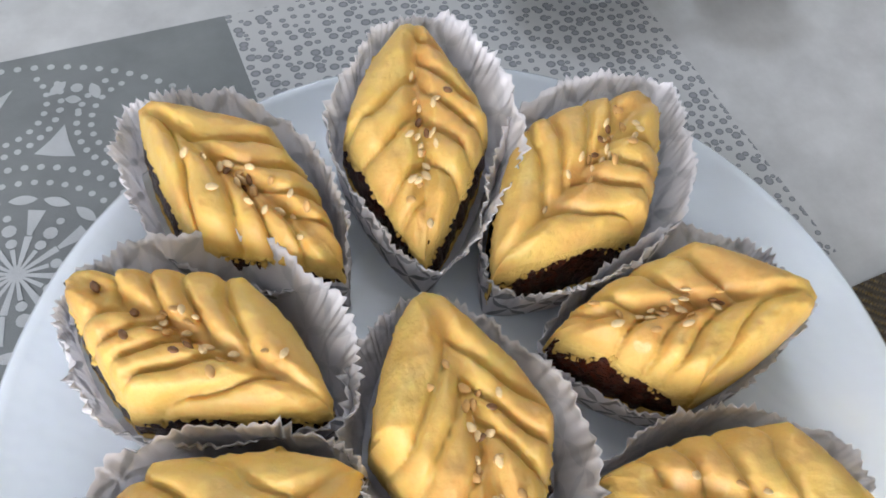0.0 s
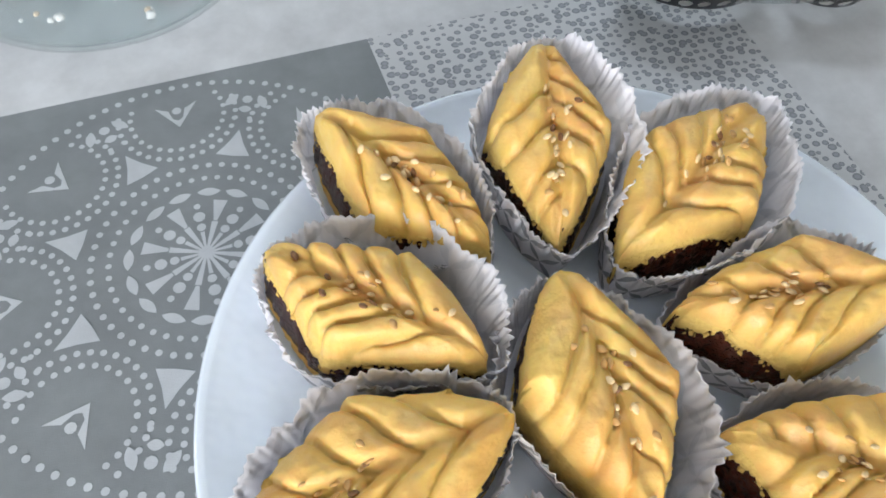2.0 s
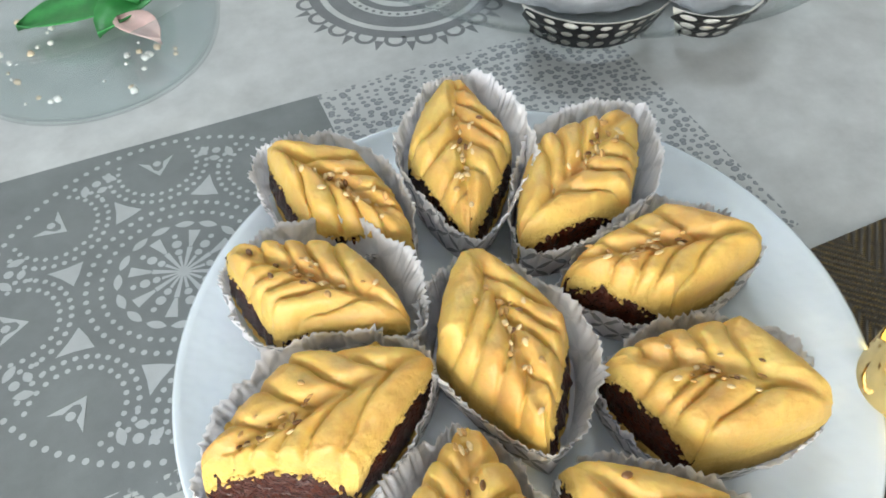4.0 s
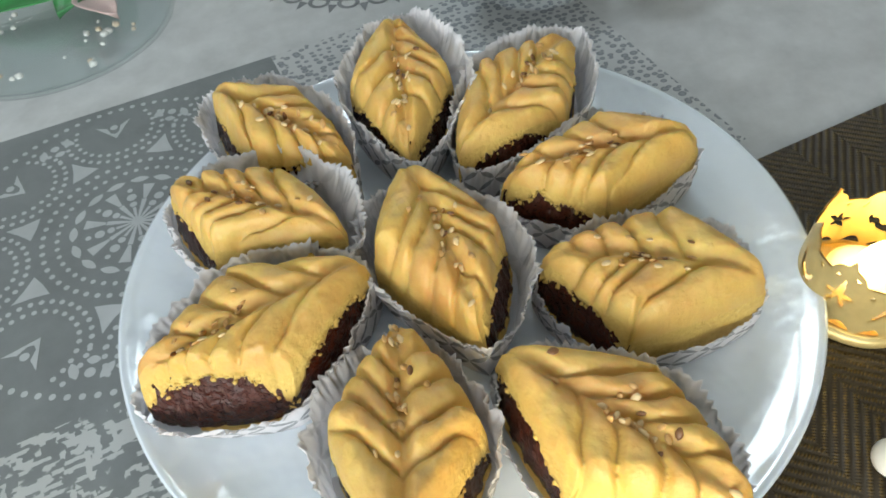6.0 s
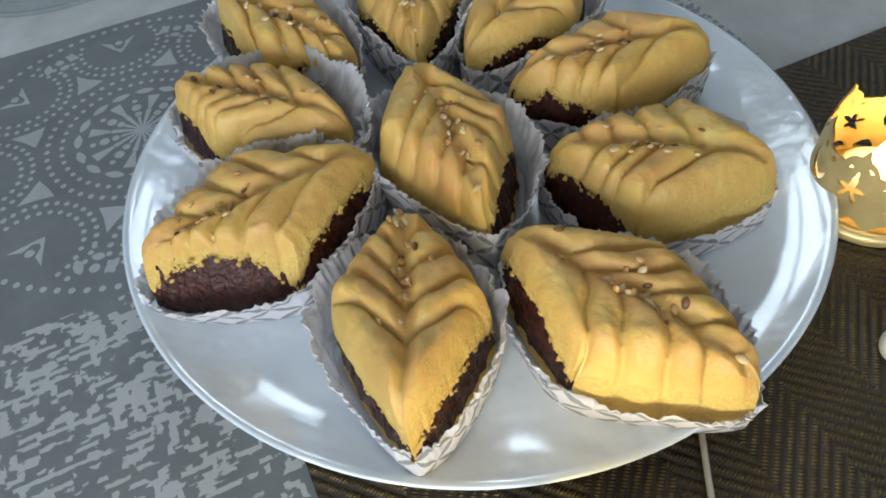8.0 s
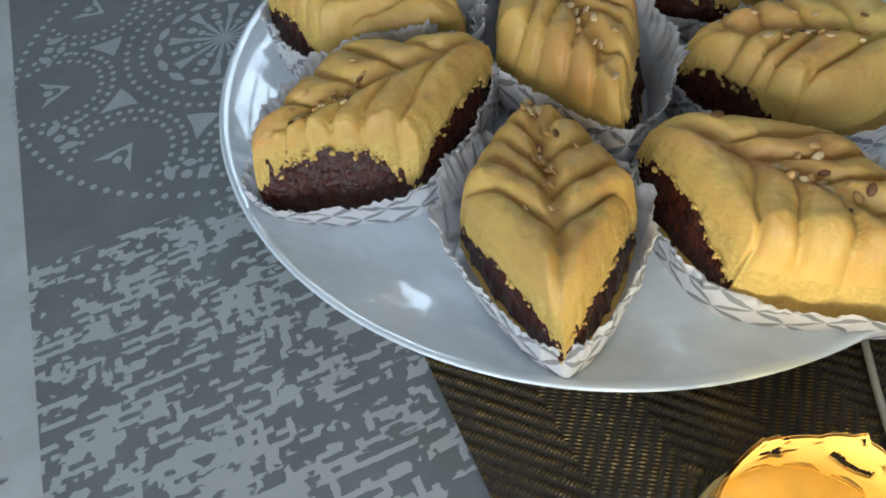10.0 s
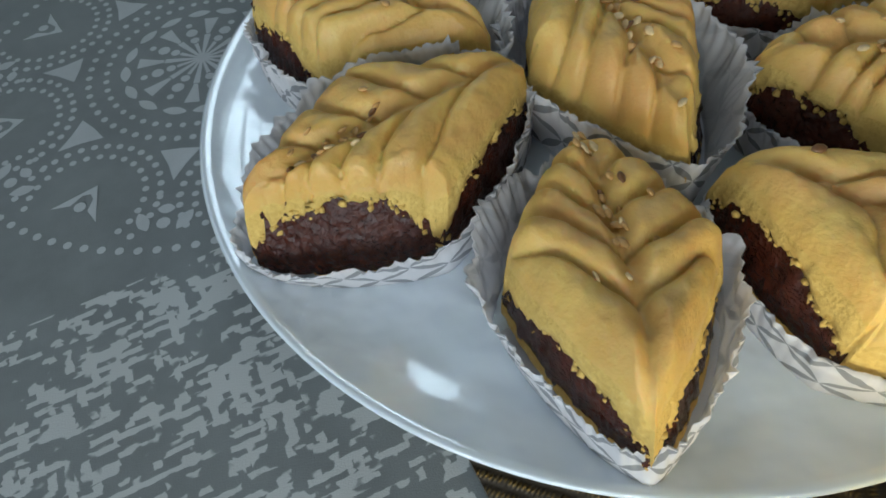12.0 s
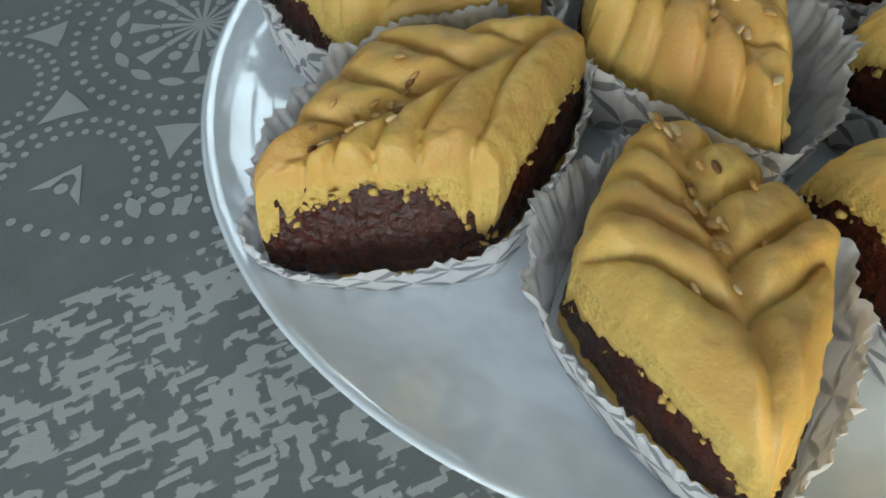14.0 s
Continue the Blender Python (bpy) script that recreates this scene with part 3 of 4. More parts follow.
    for ob_name, mat, rings, label in (
        ("date_filling", FILLING, [(0.0240, -0.0050, 0.0006, 0.0002), (0.0225, -0.0030, 0.0012, 0.0008), (0.0190, -0.0013, 0.0014, 0.0008), (0.0140, -0.0004, 0.0014, 0.0006), (0.0100, 0.0, 0.0011, 0.0005), (0.0060, 0.0003, 0.0012, 0.0005), (0.0030, 0.0002, 0.0008, 0.0004), (0.0022, -0.0030, 0.0004, 0.0002)], "glossy dark brown date paste"),
        ("dough_base", CRUMB, [(leaf.base + 0.0004, -0.0030, 0.0003, 0.0), (leaf.base, 0.0004, 0.0006, 0.0009), (leaf.base * 0.5, 0.0006, 0.0005, 0.0004), (0.0, -0.0016, 0.0002, 0.0)], "thin pale dough underside"),
    ):
        bm = bmesh.new()
        first = [bm.verts.new(p) for p in ring_at(*rings[0], 9.0)]
        last = skirt(bm, first, [ring_at(*r, 9.0) for r in rings[1:]])
        bm.faces.new(first)
        bm.faces.new(last[::-1])
        part(ob_name, bm, mat, cake, label)
    heart = rnd.uniform(0.0, 0.26)
    for i in range(seeds):
        s = min(0.78, max(-0.62, rnd.gauss(heart, 0.20 if i % 3 else 0.36)))
        w = rnd.gauss(0, 0.10)
        if i % 5 == 0:
            w = rnd.uniform(-0.4, 0.4) * (1 - abs(s))
        a, b = s + w, s - w
        if max(abs(a), abs(b)) > 0.88:
            continue
        x, y = leaf.place(leaf.leant(a, 0.03), b)
        e = 0.03
        px, py = leaf.place(leaf.leant(a + e, 0.03), b)
        qx, qy = leaf.place(leaf.leant(a, 0.03), b + e)
        z = leaf.top(a, b)
        nrm = Vector((px - x, py - y, leaf.top(a + e, b) - z)).cross(Vector((qx - x, qy - y, leaf.top(a, b + e) - z)))
        nrm = nrm if nrm.z > 0 else -nrm
        seed = new("sesame_seed", SEED_MESH[2 if rnd.random() < 0.12 else rnd.randrange(2)])
        seed.parent = cake
        turn = nrm.to_track_quat("Z", "Y").to_matrix().to_4x4()
        size = rnd.uniform(0.85, 1.2)
        seed.matrix_local = Matrix.Translation((x, y, z + 0.0006)) @ turn @ pose(0, 0, 0, rnd.uniform(-14, 14), rnd.uniform(-14, 14), rnd.uniform(0, 360)) @ Matrix.Scale(size, 4)
    cake.matrix_world = m
    return cake


def seed_mesh(mat):
    bm = bmesh.new()
    bmesh.ops.create_uvsphere(bm, u_segments=8, v_segments=5, radius=1)
    for v in bm.verts:
        x = v.co.x
        k = 1 - 0.38 * max(0, x) ** 1.5
        v.co = Vector((x * 0.00155, v.co.y * 0.00095 * k, v.co.z * 0.0005 * k))
    me = bpy.data.meshes.new("sesame_seed")
    bm.to_mesh(me)
    bm.free()
    me.materials.append(mat)
    me.polygons.foreach_set("use_smooth", [True] * len(me.polygons))
    return me


SEED_MESH = [seed_mesh(SEED), seed_mesh(mat_plain("golden_sesame", (0.58, 0.33, 0.11), 0.35, vary=0.2, scale=500)), seed_mesh(SEED_DARK)]


def build_cup(leaf, m, seed, high, lean, lean_at, flare, ox, oy):
    """Fluted oval paper cup. Wall height high, raised by lean towards the local angle lean_at; flare: how far it opens; ox, oy: drift of its rim."""
    rnd = random.Random(seed)
    pleats, per, levels = 78, 6, 10
    n = pleats * per
    tall = [rnd.uniform(-1, 1) for _ in range(pleats)]
    deep = [rnd.choice((0.35, 0.7, 0.9, 1.1, 1.7)) for _ in range(pleats)]
    cup = tagged(new("paper_cup"), "fluted white paper cup printed with grey petals", "paper cup", "paper cups on the plate")
    bm = bmesh.new()
    uv = bm.loops.layers.uv.new("uv")
    rings, data = [], {}
    ph = rnd.uniform(0, 6)
    for j in range(levels + 1):
        f = j / levels
        ring = []
        for i in range(n):
            th = 2 * math.pi * i / n
            c, s = math.cos(th), math.sin(th)
            p = 1.30 + 0.24 * f
            r = 1.0 / ((abs(c) ** p + abs(s) ** p) ** (1 / p))
            x, y = c * r, s * r
            big = noise.noise(Vector((c * 1.6, s * 1.6, seed + 1.5 * f)))
            crush = noise.noise(Vector((c * 7, s * 7, seed * 3 + 2.5 * f)))
            spread = 0.06 + 0.94 * abs(s) ** 1.3
            open_ = 0.0007 + (0.68 * flare * spread + 0.0024 * big + 0.0024 * crush) * f ** 1.1
            gx, gy = x * (leaf.l * 0.93 + open_) + ox * f ** 1.2, y * (leaf.w + open_) + oy * f ** 1.2
            k, t = divmod(i, per)
            zig = (1 - abs(2 * t / per - 1)) - 0.5
            amp = (0.00012 + 0.0011 * f ** 3.2) * deep[k] * (0.8 + 0.6 * crush)
            gx, gy = gx + c * zig * amp, gy + s * zig * amp
            hh = high + lean * math.cos(th - lean_at) + 0.0005 * tall[k] * f + 0.0022 * big + 0.0012 * crush + 0.0004 * zig * deep[k] - 0.0045 * max(0.0, abs(c) - 0.72) / 0.28
            v = bm.verts.new((gx + gy / leaf.w * leaf.k * 0.85, gy, 0.0003 + hh * f ** 0.95))
            ring.append(v)
            data[v] = (i / n * 14.0, f * 1.6)
        rings.append(ring)
    for a, b in zip(rings, rings[1:]):
        for i in range(n):
            q = (i + 1) % n
            face = bm.faces.new((a[i], a[q], b[q], b[i]))
            for lp in face.loops:
                u_, v_ = data[lp.vert]
                lp[uv].uv = (14.0 if (i == n - 1 and lp.vert in (a[0], b[0])) else u_, v_)
    floor_pts = [tuple(v.co) for v in rings[0]]
    wall = part("fluted_wall", bm, [PAPER_OUT, PAPER_IN], cup, "crimped paper printed with grey petals")
    mod = wall.modifiers.new("thickness", "SOLIDIFY")
    mod.thickness, mod.offset, mod.material_offset = 0.00012, -1, 1
    bm = bmesh.new()
    ring = [bm.verts.new((x * 0.998, y * 0.998, 0.0004)) for x, y, z in floor_pts]
    low = [bm.verts.new((x * 0.998, y * 0.998, 0.0002)) for x, y, z in floor_pts]
    bm.faces.new(ring)
    bm.faces.new(low[::-1])
    for i in range(n):
        bm.faces.new((low[i], low[(i + 1) % n], ring[(i + 1) % n], ring[i]))
    part("cup_floor", bm, PAPER_IN, cup, smooth=False)
    cup.matrix_world = m
    return cup


def bake(seed, x, y, head, length, width, skew, tip, lift, cup, near, far, slants, closed, arch, base, foot=0.008, cut=(0.0, 0.0)):
    """A pastry in its cup at x, y, its apex towards the angle head. cup: wall height, lean, lean angle, flare, rim drift x, y."""
    leaf = Leaf(length / 2, width / 2, skew / 2, seed, closed, near, far, slants, arch, base, foot, cut)
    m = pose(x, y, WELL + 0.0008 + lift, 0, 0, head) @ pose(0, 0, 0, 0, -tip, 0)
    high, lean, lean_at, flare, ox, oy = cup
    h = radians(head)
    build_cup(leaf, m, 39 + seed, high, lean, radians(lean_at - head), flare, ox * math.cos(h) + oy * math.sin(h), oy * math.cos(h) - ox * math.sin(h))
    build_leaf_cake("leaf_pastry", leaf, m @ pose(0, 0, 0.0008), 24)


def build_cakes():
    bake(1, -0.0394, 0.1014, -36.2, 0.0818, 0.0405, -0.0045, 0, 0.001,
         cup=(0.023, 0.004, 70, 0.005, -0.0015, 0.001), near=(-0.4, -0.13, 0.18, 0.48), far=(-0.55, -0.12, 0.14, 0.45), slants=(0.75, 0.75), closed="", arch=0.0125, base=0.0062, cut=(0, 0.12))
    bake(2, 0.0081, 0.1243, -84.6, 0.0848, 0.045, 0.0013, -5, 0.002,
         cup=(0.027, 0.004, 40, 0.005, 0.002, 0), near=(-0.72, -0.5, -0.3, -0.03, 0.28), far=(-0.33, -0.06, 0.32, 0.6), slants=(0.52, 0.48), closed="", arch=0.0125, base=0.0062, cut=(0.1, 0))
    bake(3, 0.054, 0.1106, 51.2, 0.0848, 0.048, 0.0054, 4, 0.001,
         cup=(0.026, 0.004, 30, 0.0042, 0.003, 0.0015), near=(-0.48, -0.25, 0.06, 0.32), far=(-0.45, -0.17, 0.05, 0.32), slants=(0.6, 0.45), closed="", arch=0.0125, base=0.0062, cut=(0, 0.12))
    bake(4, 0.0778, 0.0699, -170.8, 0.0778, 0.0424, 0.0126, -3, 0.001,
         cup=(0.019, 0.004, 90, 0.003, 0, 0.0015), near=(-0.47, -0.21, -0.0, 0.31), far=(-0.31, 0.0, 0.38, 0.65), slants=(0.5, 0.65), closed="stem_left", arch=0.0125, base=0.0062, cut=(0.1, 0))
    bake(5, -0.0426, 0.0578, 156.5, 0.0803, 0.0418, 0.0099, -2, 0.001,
         cup=(0.022, 0.005, 60, 0.0055, 0.002, 0.003), near=(-0.62, -0.38, -0.16, 0.08, 0.32), far=(-0.5, -0.23, 0.02, 0.35), slants=(0.52, 0.75), closed="", arch=0.0125, base=0.0062, cut=(0.14, 0))
    bake(6, 0.0215, 0.0394, -71.8, 0.0808, 0.0459, 0.0111, 0, 0,
         cup=(0.022, 0.001, 30, 0.006, 0, 0), near=(-0.58, -0.3, -0.06, 0.4), far=(-0.52, -0.27, 0.1, 0.42), slants=(0.7, 0.92), closed="apex_right", arch=0.0125, base=0.0062, cut=(0.17, 0))
    bake(7, -0.0343, 0.0123, -150.5, 0.083, 0.0475, 0.0028, -2, 0.0005,
         cup=(0.0205, 0.0065, 80, 0.0050, -0.001, -0.0004), near=(-0.62, -0.28, 0.0, 0.3, 0.55), far=(-0.62, -0.32, 0.0, 0.3), slants=(0.85, 0.5), closed="", arch=0.0165, base=0.0015, foot=0.0050, cut=(0.24, 0.0))
    bake(8, 0.0835, 0.0222, 166.5, 0.0734, 0.0509, 0.0136, -2, 0.0005,
         cup=(0.0175, 0.004, 90, 0.003, 0.001, 0.0012), near=(-0.46, -0.12, 0.06, 0.33), far=(-0.29, 0.0, 0.3, 0.6), slants=(0.52, 0.55), closed="stem_left", arch=0.0125, base=0.0062, cut=(0.12, 0))
    bake(9, 0.0093, -0.0259, 92.1, 0.0778, 0.0463, 0.0061, -5, 0.0005,
         cup=(0.018, 0.002, 70, 0.0045, -0.001, 0.0015), near=(-0.46, -0.18, 0.05, 0.3, 0.58), far=(-0.42, -0.19, 0.15, 0.45), slants=(0.55, 0.38), closed="", arch=0.009, base=0.0062, cut=(0.04, 0.12))
    bake(10, 0.0634, -0.027, -40.7, 0.0815, 0.0456, 0.0029, 2, 0.0005,
         cup=(0.017, 0.004, 60, 0.003, 0.001, 0.0), near=(-0.45, -0.2, 0.05, 0.4), far=(-0.28, -0.02, 0.25, 0.47), slants=(0.65, 0.42), closed="apex_right", arch=0.0125, base=0.0062, cut=(0, 0.1))


# ---- glassware behind the plate ----
def build_glass_bowl():
    bm = bmesh.new()
    wall = [(0.058, 0.0010), (0.0635, 0.0030), (0.0665, 0.0085), (0.071, 0.024), (0.0765, 0.046)]
    prof = [(0, 0.0018), (0.056, 0.0018)] + [(r - 0.0007, z + 0.0009) for r, z in wall] + [(0.0775, 0.0475)]
    prof += [(r + 0.0007, z - 0.0004) for r, z in wall[::-1]] + [(0.056, 0.0004), (0, 0.0004)]
    lathe(bm, prof, 96)
    bowl = mesh_object("glass_bowl", bm, GLASS)
    bowl.visible_shadow = False
    bowl.location = (-0.184, 0.2365, 0.0003)
    tagged(bowl, "clear glass bowl holding leaves and petals", "bowl")
    for i, (dx, dy, rz, size, mat, nm, lab) in enumerate((
        (-0.012, 0.005, 20, 0.036, LEAF, "green_leaf", "glossy green leaf lying in the glass bowl"),
        (0.018, 0.010, 70, 0.034, LEAF, "green_leaf", "glossy green leaf lying in the glass bowl"),
        (0.030, -0.014, -35, 0.022, PETAL, "pink_petal", "pale pink petal lying in the glass bowl"),
        (0.008, 0.028, 130, 0.034, LEAF, "green_leaf", "glossy green leaf lying in the glass bowl"))):
        bm = bmesh.new()
        rows = []
        for j in range(9):
            f = j / 8
            w = math.sin(math.pi * f) ** 0.75 * 0.42
            rows.append([bm.verts.new(((f - 0.5) * size * 1.6, w * size * g, 0.004 * math.sin(math.pi * f) + 0.0035 * g * g)) for g in (-1, -0.5, 0, 0.5, 1)])
        for p, q in zip(rows, rows[1:]):
            for g in range(4):
                bm.faces.new((p[g], p[g + 1], q[g + 1], q[g]))
        bmesh.ops.remove_doubles(bm, verts=bm.verts, dist=1e-5)
        ob = mesh_object(nm, bm, mat)
        ob.modifiers.new("thickness", "SOLIDIFY").thickness = 0.0006
        ob.matrix_world = pose(-0.186 + dx, 0.2490 + dy, 0.0065 + 0.002 * i, 0, 0, rz)
        tagged(ob, lab, "leaf" if mat is LEAF else "petal")
    rnd = random.Random(5)
    for i in range(30):
        bm = bmesh.new()
        bmesh.ops.create_icosphere(bm, subdivisions=2, radius=rnd.uniform(0.0009, 0.0022))
        for v in bm.verts:
            v.co *= 1 + 0.35 * noise.noise(v.co * 600 + Vector((i, 0, 0)))
            v.co.z *= 0.7
        ob = mesh_object("glass_bead", bm, BEAD if i % 3 else CHIP)
        a = rnd.uniform(2.6, 6.4)
        r = 0.053 * rnd.uniform(0.25, 1.0) ** 0.6
        ob.location = (-0.184 + r * math.cos(a), 0.2365 + r * math.sin(a), 0.0036)
        tagged(ob, "small pale bead lying in the glass bowl", "bead", "beads in the bowl")



def crumpled(name, x, y, z, rx, ry, rz_, seed, label):
    bm = bmesh.new()
    bmesh.ops.create_icosphere(bm, subdivisions=5, radius=1)
    for v in bm.verts:
        d = v.co.normalized()
        k = 1 + 0.16 * noise.noise(d * 2.2 + Vector((seed, 0, 0))) + 0.10 * abs(noise.noise(d * 5 + Vector((0, seed, 0)))) + 0.05 * abs(noise.noise(d * 12))
        v.co = Vector((d.x * rx * k, d.y * ry * k, max(-0.25, d.z) * rz_ * k))
    low = min(v.co.z for v in bm.verts)
    bmesh.ops.translate(bm, vec=(0, 0, -low), verts=bm.verts)
    ob = mesh_object(name, bm, SILVER)
    ob.location = (x, y, z)
    return tagged(ob, label, "paper")


PLATTER = (0.090, 0.4085)


def build_platter():
    bm = bmesh.new()
    prof = [(0, 0.005), (0.12, 0.005), (0.150, 0.006), (0.172, 0.010), (0.1855, 0.0145), (0.187, 0.0140), (0.1865, 0.0125), (0.172, 0.0065), (0.152, 0.0012), (0.145, 0.0004), (0, 0.0004)]
    lathe(bm, prof, 160)
    ob = mesh_object("glass_platter", bm, GLASS)
    ob.visible_shadow = False
    ob.location = (*PLATTER, 0)
    tagged(ob, "large round clear glass platter with wrapped sweets", "platter")


def build_lace_band(x, y, r, a0, a1, z0, high, seed):
    """Pierced black card wall: a web of struts round openings."""
    rnd = random.Random(seed)
    bm = bmesh.new()
    cols = int((a1 - a0) * r / 0.0075)
    rows = 3
    pts = {}
    for i in range(cols + 1):
        for j in range(rows + 1):
            jit = (rnd.uniform(-0.28, 0.28), 0 if j in (0, rows) else rnd.uniform(-0.25, 0.25))
            pts[i, j] = (i + 0.5 * (j % 2) + jit[0], j + jit[1])

    def wrap(u, v, inner):
        a = a0 + (a1 - a0) * u / cols
        f = v / rows
        rr = r + 0.010 * f - (0.0006 if inner else 0)
        return x + rr * math.cos(a), y + rr * math.sin(a), z0 + high * f

    for i in range(cols):
        for j in range(rows):
            quad = [pts[i, j], pts[i + 1, j], pts[i + 1, j + 1], pts[i, j + 1]]
            cx, cy = sum(p[0] for p in quad) / 4, sum(p[1] for p in quad) / 4
            m = 12
            size = rnd.uniform(0.33, 0.43)
            outer, hole = [], []
            for q in range(m):
                f = q / m * 4
                e, g = int(f), f - int(f)
                p, s = quad[e], quad[(e + 1) % 4]
                outer.append((p[0] + (s[0] - p[0]) * g, p[1] + (s[1] - p[1]) * g))
                a = 2 * math.pi * (q + 0.0) / m + math.pi * 1.25
                hole.append((cx + size * math.cos(a), cy + size * math.sin(a)))
            for inner in (False, True):
                o = [bm.verts.new(wrap(*p, inner)) for p in outer]
                h = [bm.verts.new(wrap(*p, inner)) for p in hole]
                for q in range(m):
                    s = (q + 1) % m
                    bm.faces.new((o[q], o[s], h[s], h[q]))
    bmesh.ops.remove_doubles(bm, verts=bm.verts, dist=1e-6)
    cup = tagged(new("lace_cup"), "pierced black card cup standing on the glass platter", "paper cup", "lace cups on the platter")
    part("lace_wall", bm, BLACK, cup, "black card pierced with round holes", smooth=False)
    bm = bmesh.new()
    steps = 40
    rings = [[bm.verts.new((x + rr * math.cos(a0 + (a1 - a0) * i / steps), y + rr * math.sin(a0 + (a1 - a0) * i / steps), z)) for i in range(steps + 1)]
             for rr, z in ((r - 0.0016, z0), (r + 0.0084, z0 + high), (r + 0.0080, z0 + high), (r - 0.0020, z0))]
    for p, q in zip(rings, rings[1:] + rings[:1]):
        for i in range(steps):
            bm.faces.new((p[i], p[i + 1], q[i + 1], q[i]))
    part("liner", bm, CREAM, cup, "cream paper liner behind the holes")
    return cup


def build_platter_sweets():
    crumpled("silver_paper", 0.078, 0.290, 0.0052, 0.058, 0.034, 0.030, 3, "crumpled silver white tissue wrapped sweet")
    crumpled("silver_paper", 0.150, 0.287, 0.0052, 0.034, 0.030, 0.030, 8, "crumpled silver tissue wrapped round sweet")
    build_lace_band(0.077, 0.262, 0.038, radians(218), radians(325), 0.006, 0.020, 4)
    build_lace_band(0.137, 0.254, 0.022, radians(225), radians(330), 0.006, 0.018, 6)


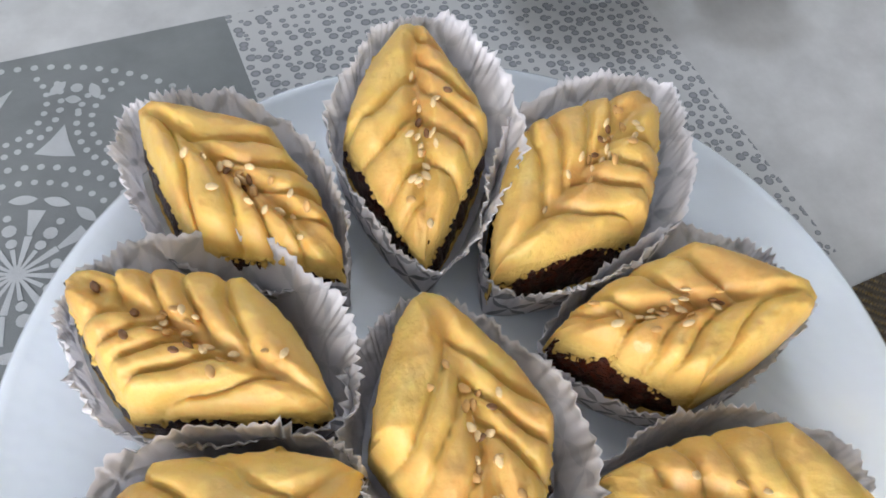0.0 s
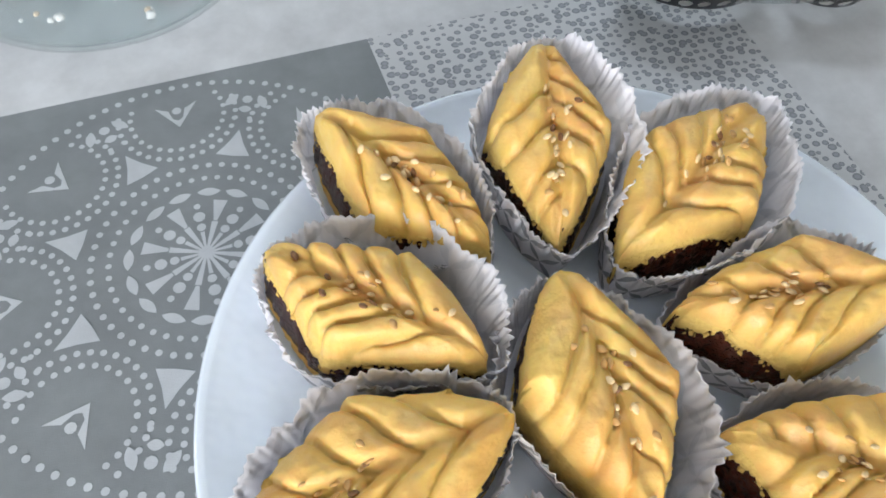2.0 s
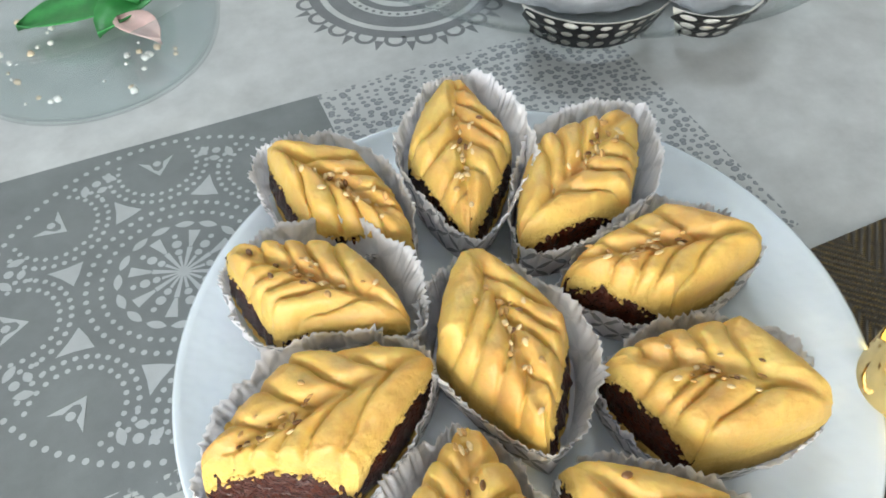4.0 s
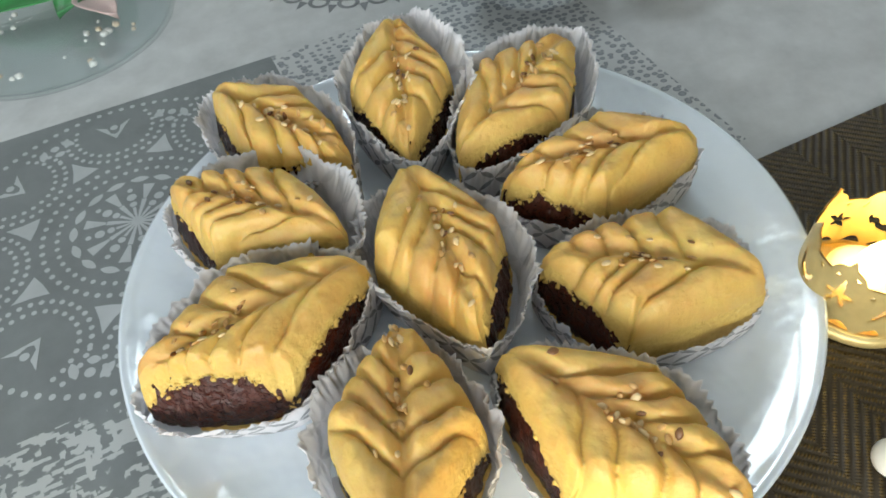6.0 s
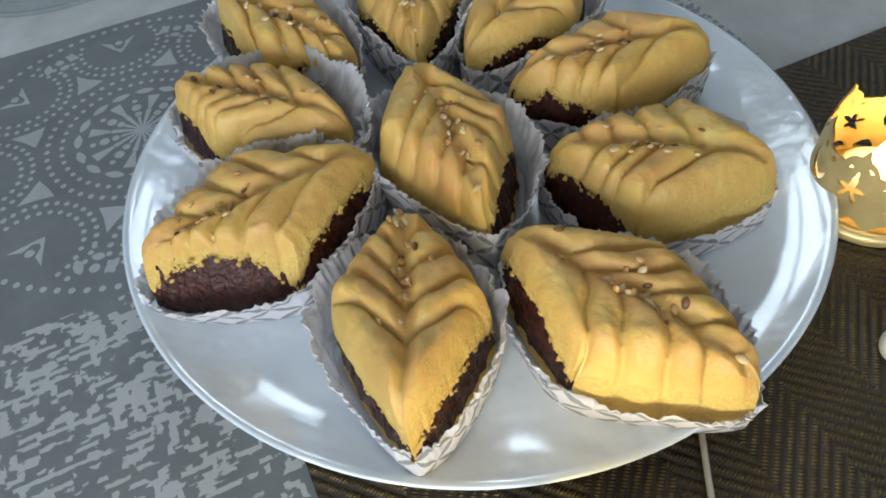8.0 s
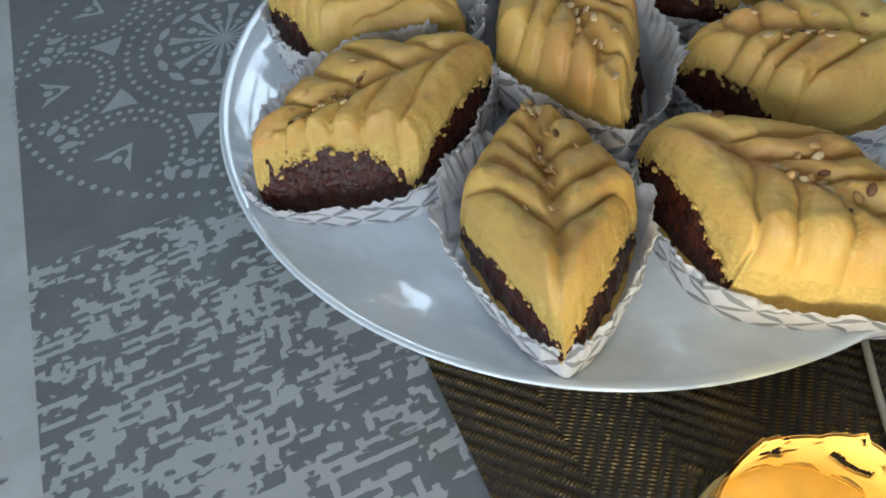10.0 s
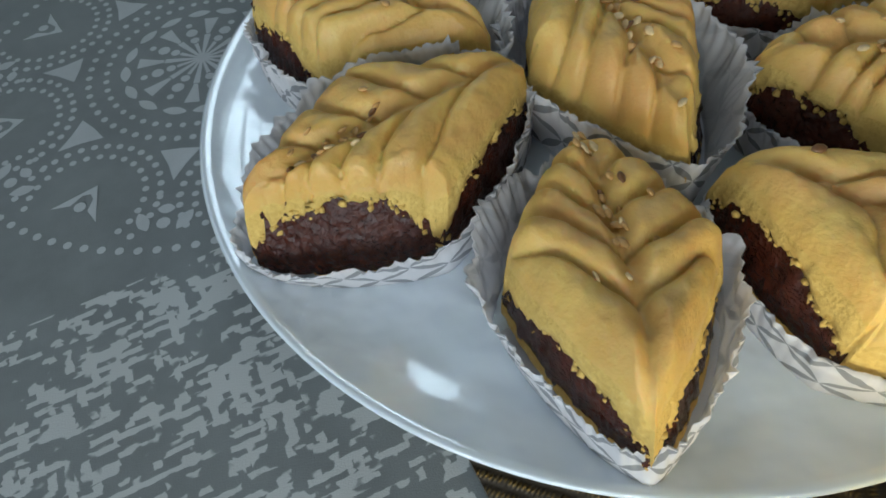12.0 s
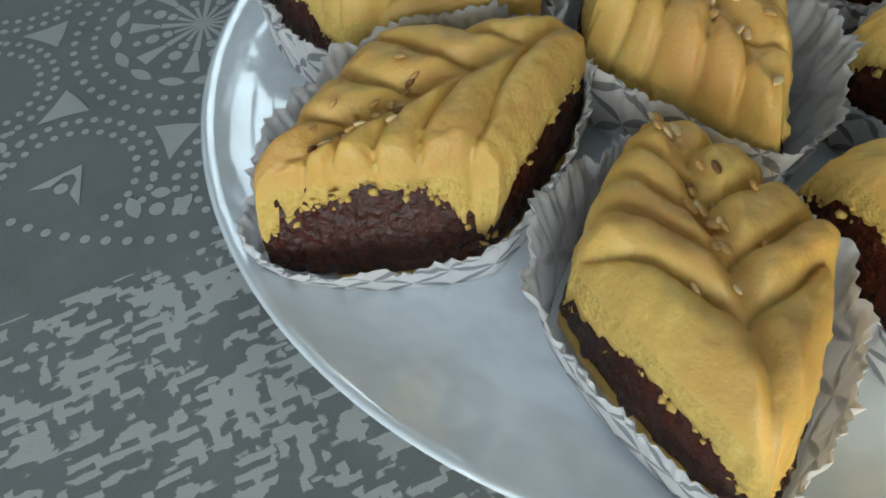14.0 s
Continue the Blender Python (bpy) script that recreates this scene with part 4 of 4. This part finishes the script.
# ---- gold lanterns and light string ----
def build_lantern(x, y, radius, high, turn, label, glow):
    lamp = tagged(new("gold_lantern"), label, "lantern", "gold lanterns")
    tau = 2 * math.pi
    th = 0.0007
    cols = 240

    def cut(u, f):
        """Openings of the pierced wall: moons, stars, dots."""
        kind = int(u * 9) % 3
        cx, cy = (u * 9 % 1.0 - 0.5) * tau * radius / 9, (f - 0.46) * high
        if 0.03 < f < 0.16 and abs(u * 14 % 1.0 - 0.5) < 0.46 * (1 - f / 0.16) ** 0.5:
            return True
        if math.hypot((u * 22 % 1.0 - 0.5) * tau * radius / 22, (f - 0.72 - 0.05 * (int(u * 22) % 2)) * high) < 0.0008:
            return True
        if kind == 0:  # moon
            return math.hypot(cx, cy) < 0.0044 and math.hypot(cx, cy - 0.0026) > 0.0040
        if kind == 1:  # five-pointed star
            k = abs((math.atan2(cy, cx) - math.pi / 2) / tau * 5 % 1.0 - 0.5) * 2
            return math.hypot(cx, cy) < 0.0018 + 0.0032 * k ** 1.5
        lx, ly = cx * 0.6 + cy * 0.8, cy * 0.6 - cx * 0.8  # slanted leaf
        return abs(ly) < 0.0015 * max(0.0, 1 - (lx / 0.0046) ** 2)

    def crown(u):
        """Upper outline: domes and points."""
        p = u * 7 % 1.0
        dome = max(0.0, 1 - ((p - 0.5) / 0.30) ** 2) ** 0.5
        return 0.76 + 0.15 * dome + 0.12 * max(0, 1 - abs(p - 0.5) / 0.08)

    bm = bmesh.new()
    rows = 44
    for side in (radius, radius - th):
        g = [[bm.verts.new((side * math.cos(tau * i / cols), side * math.sin(tau * i / cols), 0.004 + high * crown(i / cols) * j / rows)) for i in range(cols)] for j in range(rows + 1)]
        for j in range(rows):
            for i in range(cols):
                if not cut((i + 0.5) / cols, (j + 0.5) / rows * 0.85):
                    q = (i + 1) % cols
                    f = (g[j][i], g[j][q], g[j + 1][q], g[j + 1][i])
                    bm.faces.new(f if side == radius else f[::-1])
    part("pierced_wall", bm, GOLD, lamp, "gold sheet pierced with moons and stars")
    bm = bmesh.new()
    lathe(bm, [(0, 0.0), (radius + 0.001, 0.0), (radius + 0.0014, 0.001), (radius + 0.001, 0.0042), (0, 0.0022)], 64)
    part("base_plate", bm, GOLD, lamp)
    bm = bmesh.new()
    lathe(bm, [(0, 0.0024), (0.012, 0.0024), (0.012, 0.012), (0.010, 0.0135), (0, 0.0135)], 40)
    candle = part("tea_light", bm, BEAD, lamp, "white plastic tea light")
    if glow:
        bm = bmesh.new()
        lathe(bm, [(0, 0.0137), (0.0032, 0.0145), (0.0045, 0.018), (0.003, 0.023), (0.001, 0.027), (0, 0.0275)], 24)
        part("flame", bm, FLAME, candle, "glowing warm led flame")
    lamp.matrix_world = pose(x, y, MAT_TOP + 0.0001, 0, 0, turn)


def build_lights():
    build_lantern(0.1565, 0.0285, 0.020, 0.029, 37, "lit gold pierced tea light lantern on the placemat", True)
    build_lantern(0.0545, -0.1015, 0.022, 0.022, 40, "gold pierced tea light lantern on the placemat", True)
    for nm, (x, y, z), energy in (("lantern_glow", (0.1565, 0.0285, 0.021), 0.10), ("lantern_glow", (0.0545, -0.1015, 0.034), 0.16)):
        data = bpy.data.lights.new(nm, "POINT")
        data.energy, data.color, data.shadow_soft_size = energy, (1.0, 0.70, 0.22), 0.008
        new(nm, data).location = (x, y, z)
    string = tagged(new("light_string"), "clear cable light string with white round bead", "string lights")
    z = MAT_TOP + 0.0011
    bm = bmesh.new()
    bmesh.ops.create_uvsphere(bm, u_segments=24, v_segments=16, radius=0.0056)
    bmesh.ops.translate(bm, vec=(0.1420, -0.0300, MAT_TOP + 0.0057), verts=bm.verts)
    part("bulb", bm, BEAD, string, "round white bulb")
    for off in (-1, 1):
        pts = []
        for i in range(15):
            f = i / 14
            tw = math.sin(f * 16) * 0.0012 * off
            pts.append((0.1410 - 0.012 * f + tw + 0.004 * math.sin(5 * f), -0.0345 - 0.10 * f, z + 0.0007 * math.cos(f * 16) * off + 0.0007))
        tube("cable", pts, 0.0009, CABLE, string)
    tube("cable", [(0.0862, -0.030, z), (0.0842, -0.048, z), (0.0822, -0.066, z), (0.0808, -0.082, z + 0.001), (0.081, -0.10, z + 0.0012)], 0.0009, CABLE, string)


build_room()
build_table()
build_cloth()
build_placemat()
build_plate()
build_cakes()
build_glass_bowl()
build_platter()
build_platter_sweets()
build_lights()
